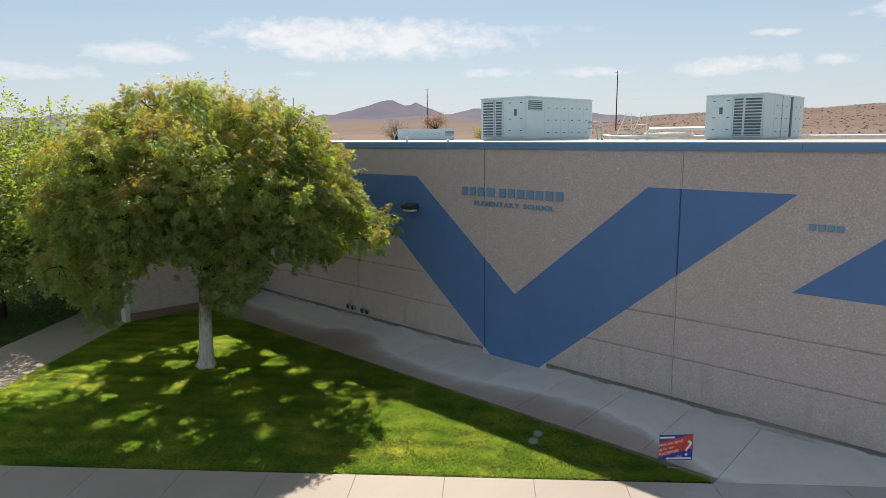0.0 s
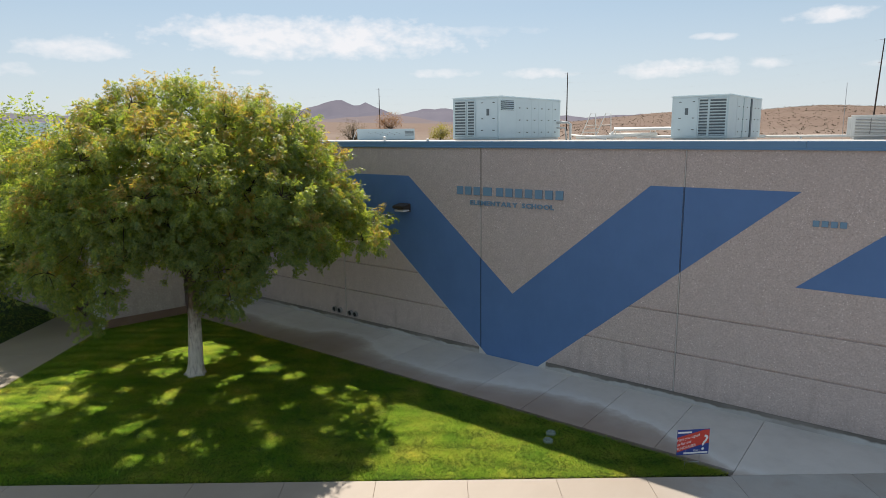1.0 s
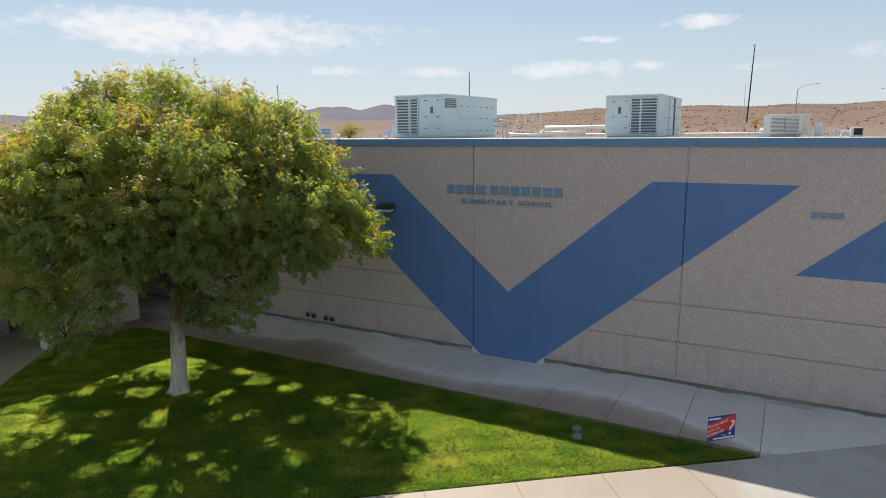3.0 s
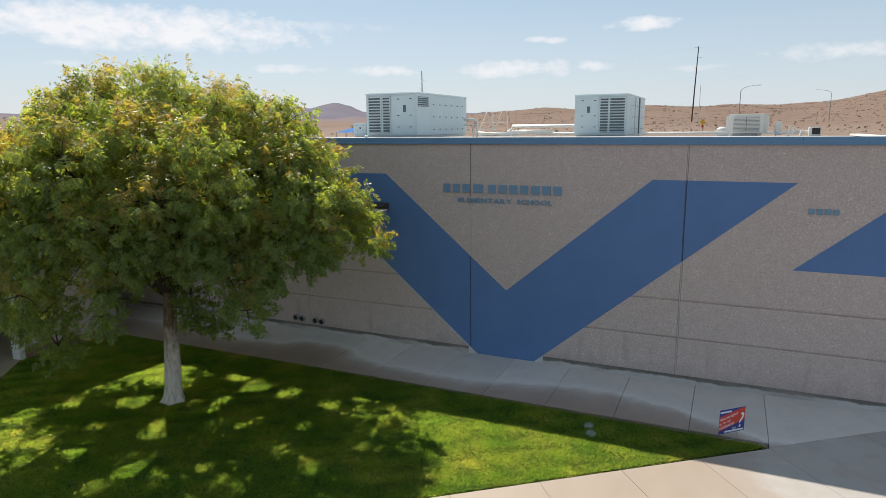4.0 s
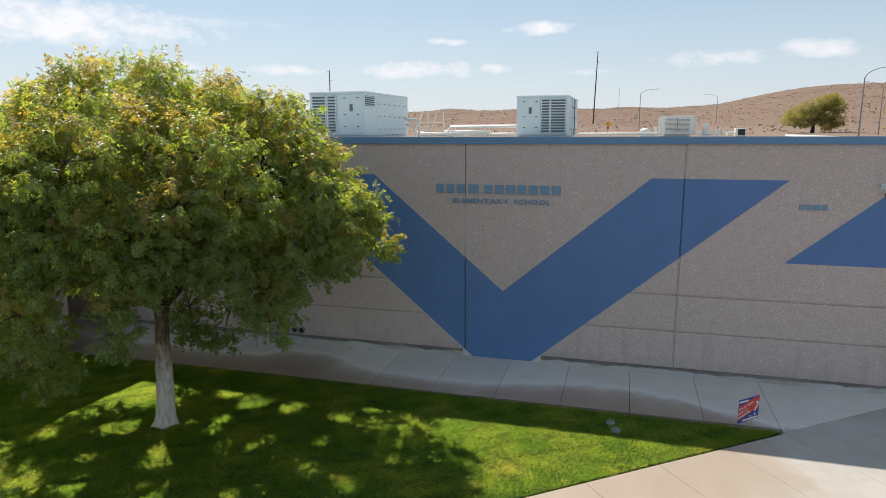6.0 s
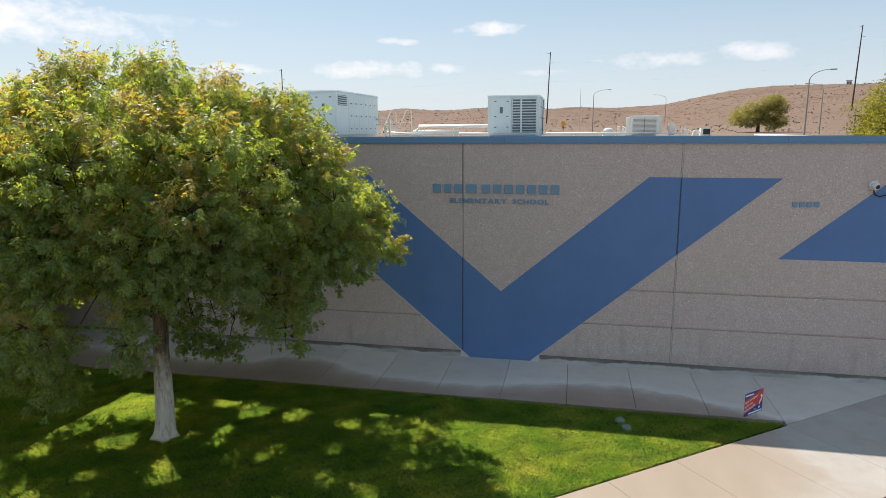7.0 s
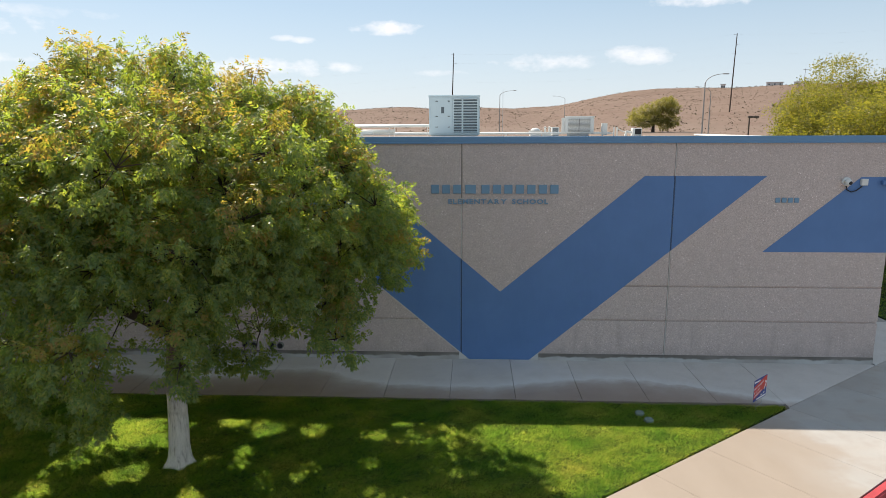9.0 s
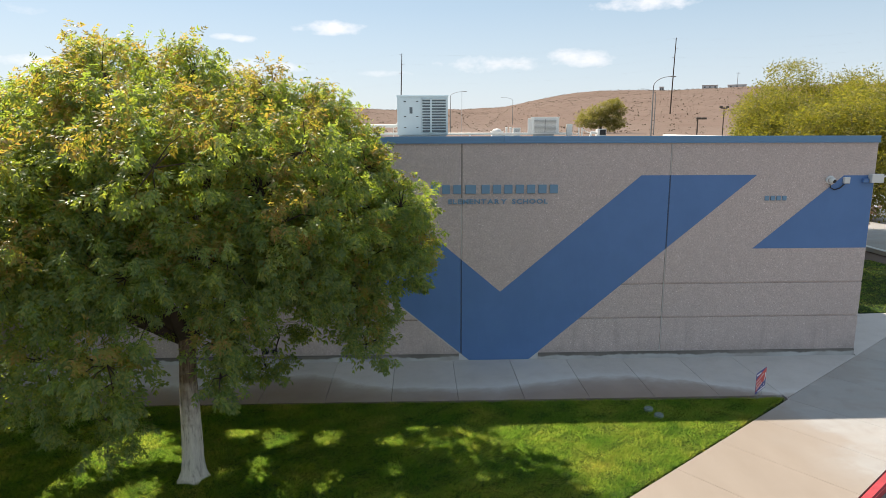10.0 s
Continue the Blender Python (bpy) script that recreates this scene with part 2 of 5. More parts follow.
def mat_desert(name):
    """Tan desert soil, redder on the slopes, sprinkled with scrub of all sizes."""
    k = Mat(name, 0.95, spec=0.1)
    col = k.mix(k.noise(0.012, 6, 0.6), (0.165, 0.112, 0.088), (0.215, 0.155, 0.124))
    col = k.mix(k.ramp(k.noise(0.05, 5), (0.45, 0.0), (0.7, 0.6)), col, (0.150, 0.098, 0.076))
    col = k.mix(k.ramp(k.noise(0.35, 4), (0.54, 0.0), (0.64, 0.5)), col, (0.125, 0.098, 0.072))
    # paler sandy flat below the slopes
    col = k.mix(k.ramp(k.calc("ADD", k.calc("MULTIPLY", k.axis(2), 0.06), k.calc("MULTIPLY", k.noise(0.03, 4), 0.4)), (0.40, 0.5), (0.62, 0.0)), col, (0.25, 0.20, 0.165))
    k.colour(col)
    return k.bump(k.noise(0.5, 5), 0.4, 0.4).m


M = {
    "wall": mat_aggregate("exposed_aggregate", (1.30, 1.24, 1.265)),
    "wing": mat_aggregate("exposed_aggregate_tan", (1.10, 1.06, 1.06)),
    "blue": mat_paint("blue_wall_paint", (0.098, 0.193, 0.400), 0.55),
    "coping": mat_paint("blue_metal_coping", (0.130, 0.250, 0.400), 0.42, 0.1, 4, 0.02),
    "letter": mat_paint("blue_grey_letter_paint", (0.17, 0.29, 0.41), 0.5, 0.08, 30, 0.02),
    "blue_joint": mat_plain("shaded_blue_joint_paint", (0.045, 0.085, 0.17), 0.6),
    "primer": mat_plain("pale_primer", (0.56, 0.545, 0.53), 0.8),
    "sealant": mat_plain("grey_joint_sealant", (0.52, 0.49, 0.46), 0.7, scale=5),
    "dark_joint": mat_plain("dark_joint_sealant", (0.25, 0.215, 0.19), 0.8),
    "walk": mat_walk("walk_concrete"),
    "plaza": mat_concrete("plaza_concrete", (0.405, 0.385, 0.365), runoff=True),
    "filler": mat_plain("dusty_joint", (0.23, 0.19, 0.155), 0.95, vary=0.35, scale=6),
    "bed": mat_plain("gravel_bed", (0.09, 0.075, 0.06), 0.95, vary=0.4, scale=12),
    "asphalt": mat_plain("asphalt", (0.216, 0.204, 0.188), 0.9, vary=0.3, scale=20),
    "red": mat_plain("red_kerb_paint", (0.40, 0.05, 0.06), 0.75, vary=0.35, scale=6),
    "kerb": mat_concrete("kerb_concrete", (0.344, 0.310, 0.267)),
    "lawn": mat_lawn("lawn_soil"),
    "bark": mat_bark("whitewashed_bark"),
    "wood": mat_plain("weathered_pole_wood", (0.06, 0.042, 0.032), 0.9, vary=0.3),
    "unit": mat_paint("pale_blue_enamel", (0.570, 0.662, 0.690), 0.4, 0.05, 3, 0.02),
    "unit_dark": mat_plain("shadowed_louver_back", (0.12, 0.145, 0.16), 0.7),
    "white": mat_plain("white_enamel", (0.671, 0.662, 0.636), 0.45, vary=0.05),
    "roof": mat_plain("white_roof_membrane", (0.410, 0.410, 0.402), 0.75, vary=0.08, scale=0.8),
    "black": mat_plain("black_plastic", (0.018, 0.018, 0.02), 0.35),
    "bronze": mat_plain("dark_bronze_metal", (0.075, 0.058, 0.045), 0.45, 0.3),
    "steel": mat_plain("galvanised_steel", (0.42, 0.43, 0.44), 0.4, 0.7),
    "brown": mat_plain("brown_base_paint", (0.20, 0.125, 0.09), 0.8, vary=0.2),
    "desert": mat_desert("desert_soil"),
    "range": None,
    "scrub": mat_plain("desert_scrub", (0.135, 0.105, 0.072), 0.95, vary=0.4, scale=0.2),
    "sign_blue": mat_plain("sign_blue", (0.035, 0.06, 0.26), 0.4, vary=0.05),
    "sign_red": mat_plain("sign_red", (0.60, 0.065, 0.045), 0.4, vary=0.05),
    "sign_white": mat_plain("sign_white", (0.80, 0.80, 0.80), 0.45, vary=0.03),
    "lid": mat_plain("faded_green_plastic", (0.17, 0.21, 0.18), 0.6, vary=0.25, scale=15),
    "yellow": mat_plain("yellow_sign_sheet", (0.75, 0.42, 0.03), 0.5),
    "tarp": mat_plain("bright_blue_canopy", (0.01, 0.15, 0.46), 0.9),
    "leaf": mat_leaf("ash_leaf", [(0.15, (0.084, 0.133, 0.072)), (0.5, (0.131, 0.180, 0.089)), (0.85, (0.205, 0.216, 0.094))], (3.45, 3.2, 0.66), 0.54, 0.42, 0.3),
    "shoot": mat_leaf("ash_young_sunlit_leaf", [(0.15, (0.136, 0.166, 0.055)), (0.5, (0.184, 0.184, 0.066)), (0.85, (0.250, 0.162, 0.085))], (3.4, 2.9, 0.90), 0.53, 0.42, 0.3),
    "feather": mat_leaf("feathery_leaf", [(0.15, (0.086, 0.104, 0.026)), (0.5, (0.150, 0.156, 0.034)), (0.85, (0.222, 0.200, 0.052))], (2.6, 2.35, 0.9), 0.52),
    "pine": mat_leaf("dark_desert_leaf", [(0.2, (0.135, 0.148, 0.055)), (0.8, (0.225, 0.220, 0.075))], (2.4, 2.1, 1.0), 0.52),
    "twig": mat_leaf("dry_grey_leaf", [(0.2, (0.14, 0.11, 0.075)), (0.8, (0.20, 0.17, 0.10))], (1.2, 1.1, 0.9), 0.3),
    "rust": mat_leaf("rusty_leaf", [(0.2, (0.26, 0.17, 0.11)), (0.8, (0.36, 0.24, 0.15))], (1.4, 1.2, 0.9), 0.4),
    "blade": mat_leaf("grass_blade", [(0.2, (0.013, 0.041, 0.011)), (0.45, (0.025, 0.056, 0.018)), (0.64, (0.053, 0.077, 0.036)), (0.86, (0.113, 0.115, 0.077))], (15.1, 11.4, 3.4), 0.68, 0.55, 0.15, 0.35),
}
# range and foothills carry the haze of distance in their base colour
k = Mat("haze_tinted_range", 1.0, spec=0.0)
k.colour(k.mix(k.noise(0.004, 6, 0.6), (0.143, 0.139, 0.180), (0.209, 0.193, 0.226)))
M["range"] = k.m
k = Mat("haze_tinted_foothill", 1.0, spec=0.0)
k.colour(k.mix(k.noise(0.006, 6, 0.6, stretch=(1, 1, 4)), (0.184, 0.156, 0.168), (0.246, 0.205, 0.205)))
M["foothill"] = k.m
M["lamp_grey"] = mat_plain("dull_galvanised_pole", (0.27, 0.26, 0.25), 0.6, 0.2)


# ---- mesh helpers ----
def mesh_of(bm, name):
    me = bpy.data.meshes.new(name)
    bmesh.ops.recalc_face_normals(bm, faces=bm.faces)
    bm.to_mesh(me)
    bm.free()
    return me


def part(name, bm, material, parent=None, label="", smooth=False):
    """Links a bmesh (or a mesh) as one object with one material, under a parent if given."""
    me = bm if isinstance(bm, bpy.types.Mesh) else mesh_of(bm, name)
    if not me.materials:
        me.materials.append(material)
    if smooth:
        me.polygons.foreach_set("use_smooth", [True] * len(me.polygons))
    ob = new(name, me)
    if parent is not None:
        ob.parent = parent
    if label:
        tagged(ob, label)
    return ob


def thing(name, at=(0, 0, 0), rz=0.0, label="", category="", group="", kind=""):
    ob = new(name)
    ob.matrix_basis = pose(*at, 0, 0, rz)
    return tagged(ob, label, category, group, kind)


def add_box(bm, a, b, bevel=0.0, seg=1, m=None):
    lo, hi = [min(p, q) for p, q in zip(a, b)], [max(p, q) for p, q in zip(a, b)]
    v = [bm.verts.new((x, y, z)) for x in (lo[0], hi[0]) for y in (lo[1], hi[1]) for z in (lo[2], hi[2])]
    f = [bm.faces.new([v[i] for i in q]) for q in ((0, 1, 3, 2), (4, 6, 7, 5), (0, 4, 5, 1), (2, 3, 7, 6), (0, 2, 6, 4), (1, 5, 7, 3))]
    if bevel:
        e = {x for q in f for x in q.edges}
        r = bmesh.ops.bevel(bm, geom=list(e), offset=bevel, segments=seg, affect="EDGES", profile=0.5)
        v = list({x for q in r["faces"] for x in q.verts} | {x for x in v if x.is_valid})
    if m is not None:
        bmesh.ops.transform(bm, matrix=m, verts=[x for x in v if x.is_valid])
    return bm


def box(a, b, bevel=0.0, seg=1):
    return add_box(bmesh.new(), a, b, bevel, seg)


def add_tube(bm, points, radii, sides=8, cap=True):
    """A tapered tube along points."""
    pts = [Vector(p) for p in points]
    if isinstance(radii, (int, float)):
        radii = [radii] * len(pts)
    rings, side = [], None
    for i, p in enumerate(pts):
        d = (pts[min(i + 1, len(pts) - 1)] - pts[max(i - 1, 0)]).normalized()
        if side is None or abs(side.dot(d)) > 0.95:
            side = Vector((0, 0, 1)) if abs(d.z) < 0.9 else Vector((1, 0, 0))
        s = d.cross(side).normalized()
        t = s.cross(d).normalized()
        side = t
        rings.append([bm.verts.new(p + radii[i] * (math.cos(a) * s + math.sin(a) * t)) for a in (2 * math.pi * j / sides for j in range(sides))])
    for a, b in zip(rings, rings[1:]):
        for j in range(sides):
            bm.faces.new((a[j], a[(j + 1) % sides], b[(j + 1) % sides], b[j]))
    if cap:
        bm.faces.new(rings[0][::-1]), bm.faces.new(rings[-1])
    return bm


def tube(points, radii, sides=8):
    return add_tube(bmesh.new(), points, radii, sides)


def add_prism(bm, outline, z0, z1):
    """An upright prism over a plan outline."""
    lo, hi = [bm.verts.new((x, y, z0)) for x, y in outline], [bm.verts.new((x, y, z1)) for x, y in outline]
    bm.faces.new(lo[::-1]), bm.faces.new(hi)
    for i in range(len(lo)):
        j = (i + 1) % len(lo)
        bm.faces.new((lo[i], lo[j], hi[j], hi[i]))
    return bm


def add_slat(bm, outline, y0, y1):
    """A plate in the plane of the front wall: outline in x and z, from y0 to y1."""
    a, b = [bm.verts.new((x, y0, z)) for x, z in outline], [bm.verts.new((x, y1, z)) for x, z in outline]
    bm.faces.new(a), bm.faces.new(b[::-1])
    for i in range(len(a)):
        j = (i + 1) % len(a)
        bm.faces.new((a[i], b[i], b[j], a[j]))
    return bm


def clip(poly, x0, x1, z0, z1):
    """The part of a convex outline inside a rectangle."""
    for i, side, sign in ((0, x0, 1), (0, x1, -1), (1, z0, 1), (1, z1, -1)):
        out = []
        for p, q in zip(poly, poly[1:] + poly[:1]):
            dp, dq = sign * (p[i] - side), sign * (q[i] - side)
            if dp >= 0:
                out.append(p)
            if dp * dq < 0:
                s = dp / (dp - dq)
                out.append((p[0] + s * (q[0] - p[0]), p[1] + s * (q[1] - p[1])))
        poly = out
        if len(poly) < 3:
            return []
    return poly


def flat_mesh(name, verts, faces_per):
    """A mesh from an array of vertices, each run of faces_per of them being one face."""
    me = bpy.data.meshes.new(name)
    n = len(verts)
    me.vertices.add(n)
    me.vertices.foreach_set("co", verts.astype(np.float32).ravel())
    me.loops.add(n)
    me.loops.foreach_set("vertex_index", np.arange(n, dtype=np.int32))
    me.polygons.add(n // faces_per)
    me.polygons.foreach_set("loop_start", np.arange(0, n, faces_per, dtype=np.int32))
    me.update(calc_edges=True)
    me.validate()
    return me


def writing(name, text, size, depth, material, parent, m, wide=1.0, shear=0.0, align="LEFT", bold=0.0):
    """Raised lettering in the built-in font, as a mesh under its parent."""
    cu = bpy.data.curves.new(name, "FONT")
    cu.body, cu.size, cu.extrude, cu.align_x, cu.shear = text, size, depth, align, shear
    cu.resolution_u, cu.offset = 3, bold
    tmp = new(name, cu)
    bpy.context.view_layer.update()
    me = bpy.data.meshes.new_from_object(tmp.evaluated_get(bpy.context.evaluated_depsgraph_get()))
    bpy.data.objects.remove(tmp)
    me.transform(Matrix.Diagonal((wide, 1, 1, 1)))
    me.materials.clear()
    ob = part(name, me, material, parent)
    ob.matrix_basis = m
    return ob


# ---- ground and far country ----
def bump_sum(az, bumps):
    return sum(h * np.exp(-(((az - c) / w) ** 2)) for c, w, h in bumps)


# azimuth, width and height in degrees of the swells that make up the hill's crest
HILL = [(-30, 9, 0.25), (-20, 7, 0.81), (-13, 6, 0.9), (-7, 4, 1.05), (-1, 4.5, 1.16), (5, 5.5, 0.61), (11, 6, 1.40), (18, 7, 1.70), (26, 8, 1.66), (36, 10, 2.0), (48, 12, 1.42), (60, 12, 1.26)]


def far_land():
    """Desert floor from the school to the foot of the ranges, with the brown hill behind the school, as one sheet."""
    rings = np.concatenate([[0.0, 45.0, 70.0], np.linspace(90, 900, 60), np.geomspace(960, 4300, 22)])
    angles = np.radians(np.linspace(-180, 180, 361))
    az = np.degrees(angles)[None, :]
    r = rings[:, None]
    hill = bump_sum(az, HILL)
    rise = np.clip((r - 110) / 480, 0, 1)
    rise = rise * rise * (3 - 2 * rise)
    fall = np.clip((r - 640) / 260, 0, 1)
    fall = 1 - fall * fall * (3 - 2 * fall)
    z = (np.tan(np.radians(hill)) * 600 + 5.7) * rise * fall
    slope = bump_sum(az, [(-52, 26, 1.25)]) + 0.25
    z = z + np.tan(np.radians(slope)) * np.clip(r - 900, 0, None)
    rough = np.array([[noise.fractal(Vector((R * math.sin(a) * 0.012, R * math.cos(a) * 0.012, 3.1)), 1.0, 2.0, 5) for a in angles[:-1]] for R in rings])
    rough = np.concatenate([rough, rough[:, :1]], axis=1)
    z = z + rough * np.clip((r - 120) / 300, 0, 1) * (0.6 + 2.6 * rise * fall)
    # the street behind the school lies higher than its lawn
    step = np.clip((r - 62) / 50, 0, 1)
    side = np.clip((95 - np.abs(az - 5)) / 25, 0, 1)
    z = z * np.ones_like(az) + 4.3 * step * step * (3 - 2 * step) * side * (1 - rise * fall)
    z = z - 0.16
    x, y = r * np.sin(angles)[None, :], -14 + r * np.cos(angles)[None, :]
    me = bpy.data.meshes.new("ground")
    nr, na = len(rings), len(angles) - 1
    verts = [(float(x[i, j]), float(y[i, j]), float(z[i, j])) for i in range(1, nr) for j in range(na)]
    centre = len(verts)
    verts.append((0, -14, -0.16))
    faces = [(centre, (j + 1) % na, j) for j in range(na)]
    for i in range(nr - 2):
        for j in range(na):
            k2 = (j + 1) % na
            faces.append((i * na + j, i * na + k2, (i + 1) * na + k2, (i + 1) * na + j))
    me.from_pydata(verts, [], faces)
    me.materials.append(M["desert"])
    me.polygons.foreach_set("use_smooth", [True] * len(faces))
    tagged(new("ground", me), "tan desert soil reaching to the hills", "ground", kind="structure")

    def height(xx, yy):
        rr, aa = math.hypot(xx, yy + 14), math.atan2(xx, yy + 14)
        i = min(max(int(np.searchsorted(rings, rr)) - 1, 0), nr - 2)
        u = (rr - rings[i]) / (rings[i + 1] - rings[i])
        f = (math.degrees(aa) + 180) % 360
        j = int(f)
        v = f - j
        top = z[i, j] * (1 - v) + z[i, (j + 1) % 361] * v
        bot = z[i + 1, j] * (1 - v) + z[i + 1, (j + 1) % 361] * v
        return float(top * (1 - u) + bot * u)

    return height


land = far_land()


def far_range():
    """Bare mountain range on the skyline, a long ridge with sharp spurs."""
    az = np.radians(np.linspace(-100, 50, 301))
    deg = np.degrees(az)
    def peak(c, w, h):
        return h * np.clip(1 - np.abs((deg - c) / w), 0, 1)

    crest = 1.15 + bump_sum(deg, [(-47, 9, 0.45), (-36, 5, 0.35), (-72, 9, 0.35), (-60, 6, 0.2), (-20, 14, 0.2)])
    crest = crest + np.maximum.reduce([peak(-46.6, 5.0, 1.22), peak(-46.1, 3.0, 1.28), peak(-44.0, 2.6, 1.14), peak(-49.5, 4, 0.45), peak(-38.9, 2.5, 0.45), peak(-37.2, 2.2, 0.55), peak(-33.4, 2.6, 0.85), peak(-71, 6, 0.3), peak(-29, 3, 0.2)])
    jag = np.array([noise.fractal(Vector((d * 0.55, 4.2, 0)), 1.0, 2.0, 5) for d in deg])
    verts, faces, rows = [], [], 12
    for i in range(rows):
        s = i / (rows - 1)
        R = 3500 + 900 * s
        for a, c, jg, d in zip(az, crest, jag, deg):
            e = 0.25 + (c + 0.20 * jg - 0.25) * (s ** 0.8)
            e += 0.26 * noise.fractal(Vector((d * 1.1, s * 3, 9.0)), 1.0, 2.0, 4) * math.sin(math.pi * min(s, 0.97))
            verts.append((R * math.sin(a), -14 + R * math.cos(a), R * math.tan(math.radians(e)) + 2))
    n = len(az)
    for i in range(rows - 1):
        for j in range(n - 1):
            faces.append((i * n + j, i * n + j + 1, (i + 1) * n + j + 1, (i + 1) * n + j))
    me = bpy.data.meshes.new("mountain_range")
    me.from_pydata(verts, [], faces)
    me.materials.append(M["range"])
    me.polygons.foreach_set("use_smooth", [True] * len(faces))
    tagged(new("mountain_range", me), "bare mountain range on the skyline, distance haze in its purple-brown colour", "mountains", kind="structure")


far_range()


def foothills():
    """Low rises between the desert floor and the range, with distance haze in their colour."""
    az = np.linspace(-100, 8, 217)
    verts, n, rows = [], len(az), 8
    for i in range(rows):
        s = i / (rows - 1)
        R = 2500 + 500 * s
        for d in az:
            e = 0.05 + (1.05 + 0.32 * noise.fractal(Vector((d * 0.16, 7.7, 0)), 1.0, 2.0, 4) + 0.45 * math.exp(-((d + 47) / 9) ** 2)) * s
            e += 0.10 * noise.fractal(Vector((d * 0.7, s * 2.5, 2.0)), 1.0, 2.0, 4) * math.sin(math.pi * min(s, 0.95))
            a = math.radians(d)
            verts.append((R * math.sin(a), -14 + R * math.cos(a), R * math.tan(math.radians(e)) + 2))
    faces = [(i * n + j, i * n + j + 1, (i + 1) * n + j + 1, (i + 1) * n + j) for i in range(rows - 1) for j in range(n - 1)]
    me = bpy.data.meshes.new("foothills")
    me.from_pydata(verts, [], faces)
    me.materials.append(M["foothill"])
    me.polygons.foreach_set("use_smooth", [True] * len(faces))
    tagged(new("foothills", me), "foothills below the range, distance haze in their pink-brown colour", "hills", kind="structure")


foothills()


def scrub_patch():
    """Low creosote scrub over the hill, thousands of small ragged clumps."""
    rng = np.random.default_rng(5)
    out = []
    for _ in range(16000):
        a = math.radians(rng.uniform(-32, 50))
        R = 130 + 520 * rng.random() ** 0.75
        x, y = R * math.sin(a), -14 + R * math.cos(a)
        s = (0.14 + 0.42 * rng.random() ** 3) * (0.8 + R / 600)
        z = land(x, y)
        for _ in range(7):
            c = np.array([x, y, z + 0.45 * s]) + rng.normal(0, 0.4, 3) * (s, s, 0.4 * s)
            tri = c + rng.normal(0, 0.3, (3, 3)) * (s, s, 0.8 * s)
            out.append(tri)
    me = flat_mesh("desert_scrub", np.concatenate(out), 3)
    me.materials.append(M["scrub"])
    tagged(new("desert_scrub", me), "low dry creosote scrub over the hillside", "scrub", kind="stuff")


scrub_patch()

# ---- paving and lawn ----
U, V = Vector((0.791, 0.612)), Vector((0.612, -0.791))
TIP = Vector((1.78, -2.56))


def at_uv(s, w):
    """A plan point s along the lower walk from the tip of the lawn and w across it towards the road."""
    p = TIP + U * s + V * w
    return (p.x, p.y)


def inset(poly, gap):
    """A convex outline drawn in by gap on every side."""
    pts = [Vector(p) for p in poly]
    area = sum(a.x * b.y - a.y * b.x for a, b in zip(pts, pts[1:] + pts[:1]))
    if area < 0:
        pts.reverse()
    out = []
    for i, p in enumerate(pts):
        d0, d1 = (p - pts[i - 1]).normalized(), (pts[(i + 1) % len(pts)] - p).normalized()
        n0, n1 = Vector((-d0.y, d0.x)), Vector((-d1.y, d1.x))
        b = (n0 + n1)
        out.append(p + b * (gap / max(0.2, 1 + n0.dot(n1))))
    return [(p.x, p.y) for p in out]


def slab(poly, material, parent, top=0.0, thick=0.11, gap=0.0042):
    bm = bmesh.new()
    add_prism(bm, inset(poly, gap), top - thick, top)
    up = [e for e in bm.edges if all(abs(v.co.z - top) < 1e-6 for v in e.verts)]
    bmesh.ops.bevel(bm, geom=up, offset=0.003, segments=1, affect="EDGES")
    return part("slab", bm, material, parent)


pavement = tagged(part("pavement", add_prism(bmesh.new(), [(-26, -2.36), (1.83, -2.36), (1.83, -0.02), (-26, -0.02)], -0.13, -0.035), M["bed"]),
                  "concrete walk along the school wall, stained by sprinklers", "walkway", kind="structure")
JOINTS = [-19.1, -17.7, -16.3, -14.9, -13.5, -12.1, -10.7, -9.33, -7.94, -6.55, -5.14, -3.74, -2.35, -0.96, 0.44, 1.80]
for a, b in zip(JOINTS, JOINTS[1:]):
    slab([(a, -2.38), (b, -2.38), (b, 0.0), (a, 0.0)], M["walk"], pavement)

plaza = tagged(part("pavement_corner", add_prism(bmesh.new(), [at_uv(-22, 0.03), at_uv(14, 0.03), at_uv(14, 2.28), at_uv(-22, 2.28)], -0.13, -0.009), M["filler"]),
               "broad concrete walk along the lawn and school corner", "walkway", kind="structure")
CROSS = [-20.9, -19.4, -17.9, -16.4, -14.9, -13.4, -11.9, -10.4, -8.87, -7.37, -5.87, -4.37, -2.9, -1.42, 0.0, 2.02, 4.02, 6.0, 8.0, 10.0, 12.0]
for a, b in zip(CROSS, CROSS[1:]):
    slab([at_uv(a, 0.03 if b <= 0.01 else 0.0), at_uv(b, 0.03 if b <= 0.01 else 0.0), at_uv(b, 2.3), at_uv(a, 2.3)], M["plaza"], plaza, gap=0.003)
CORNER = at_uv(4.02, 0.0)
slab([(1.80, 0.0), (1.80, -2.54), CORNER, (4.95, 0.0)], M["walk"], plaza)
slab([CORNER, at_uv(8.0, 0.0), (9.6, 3.6), (7.55, 3.5), (5.0, 3.5), (5.0, 0.0)], M["walk"], plaza)
slab([(5.0, 3.52), (7.5, 3.52), (7.5, 30), (5.0, 30)], M["plaza"], plaza)

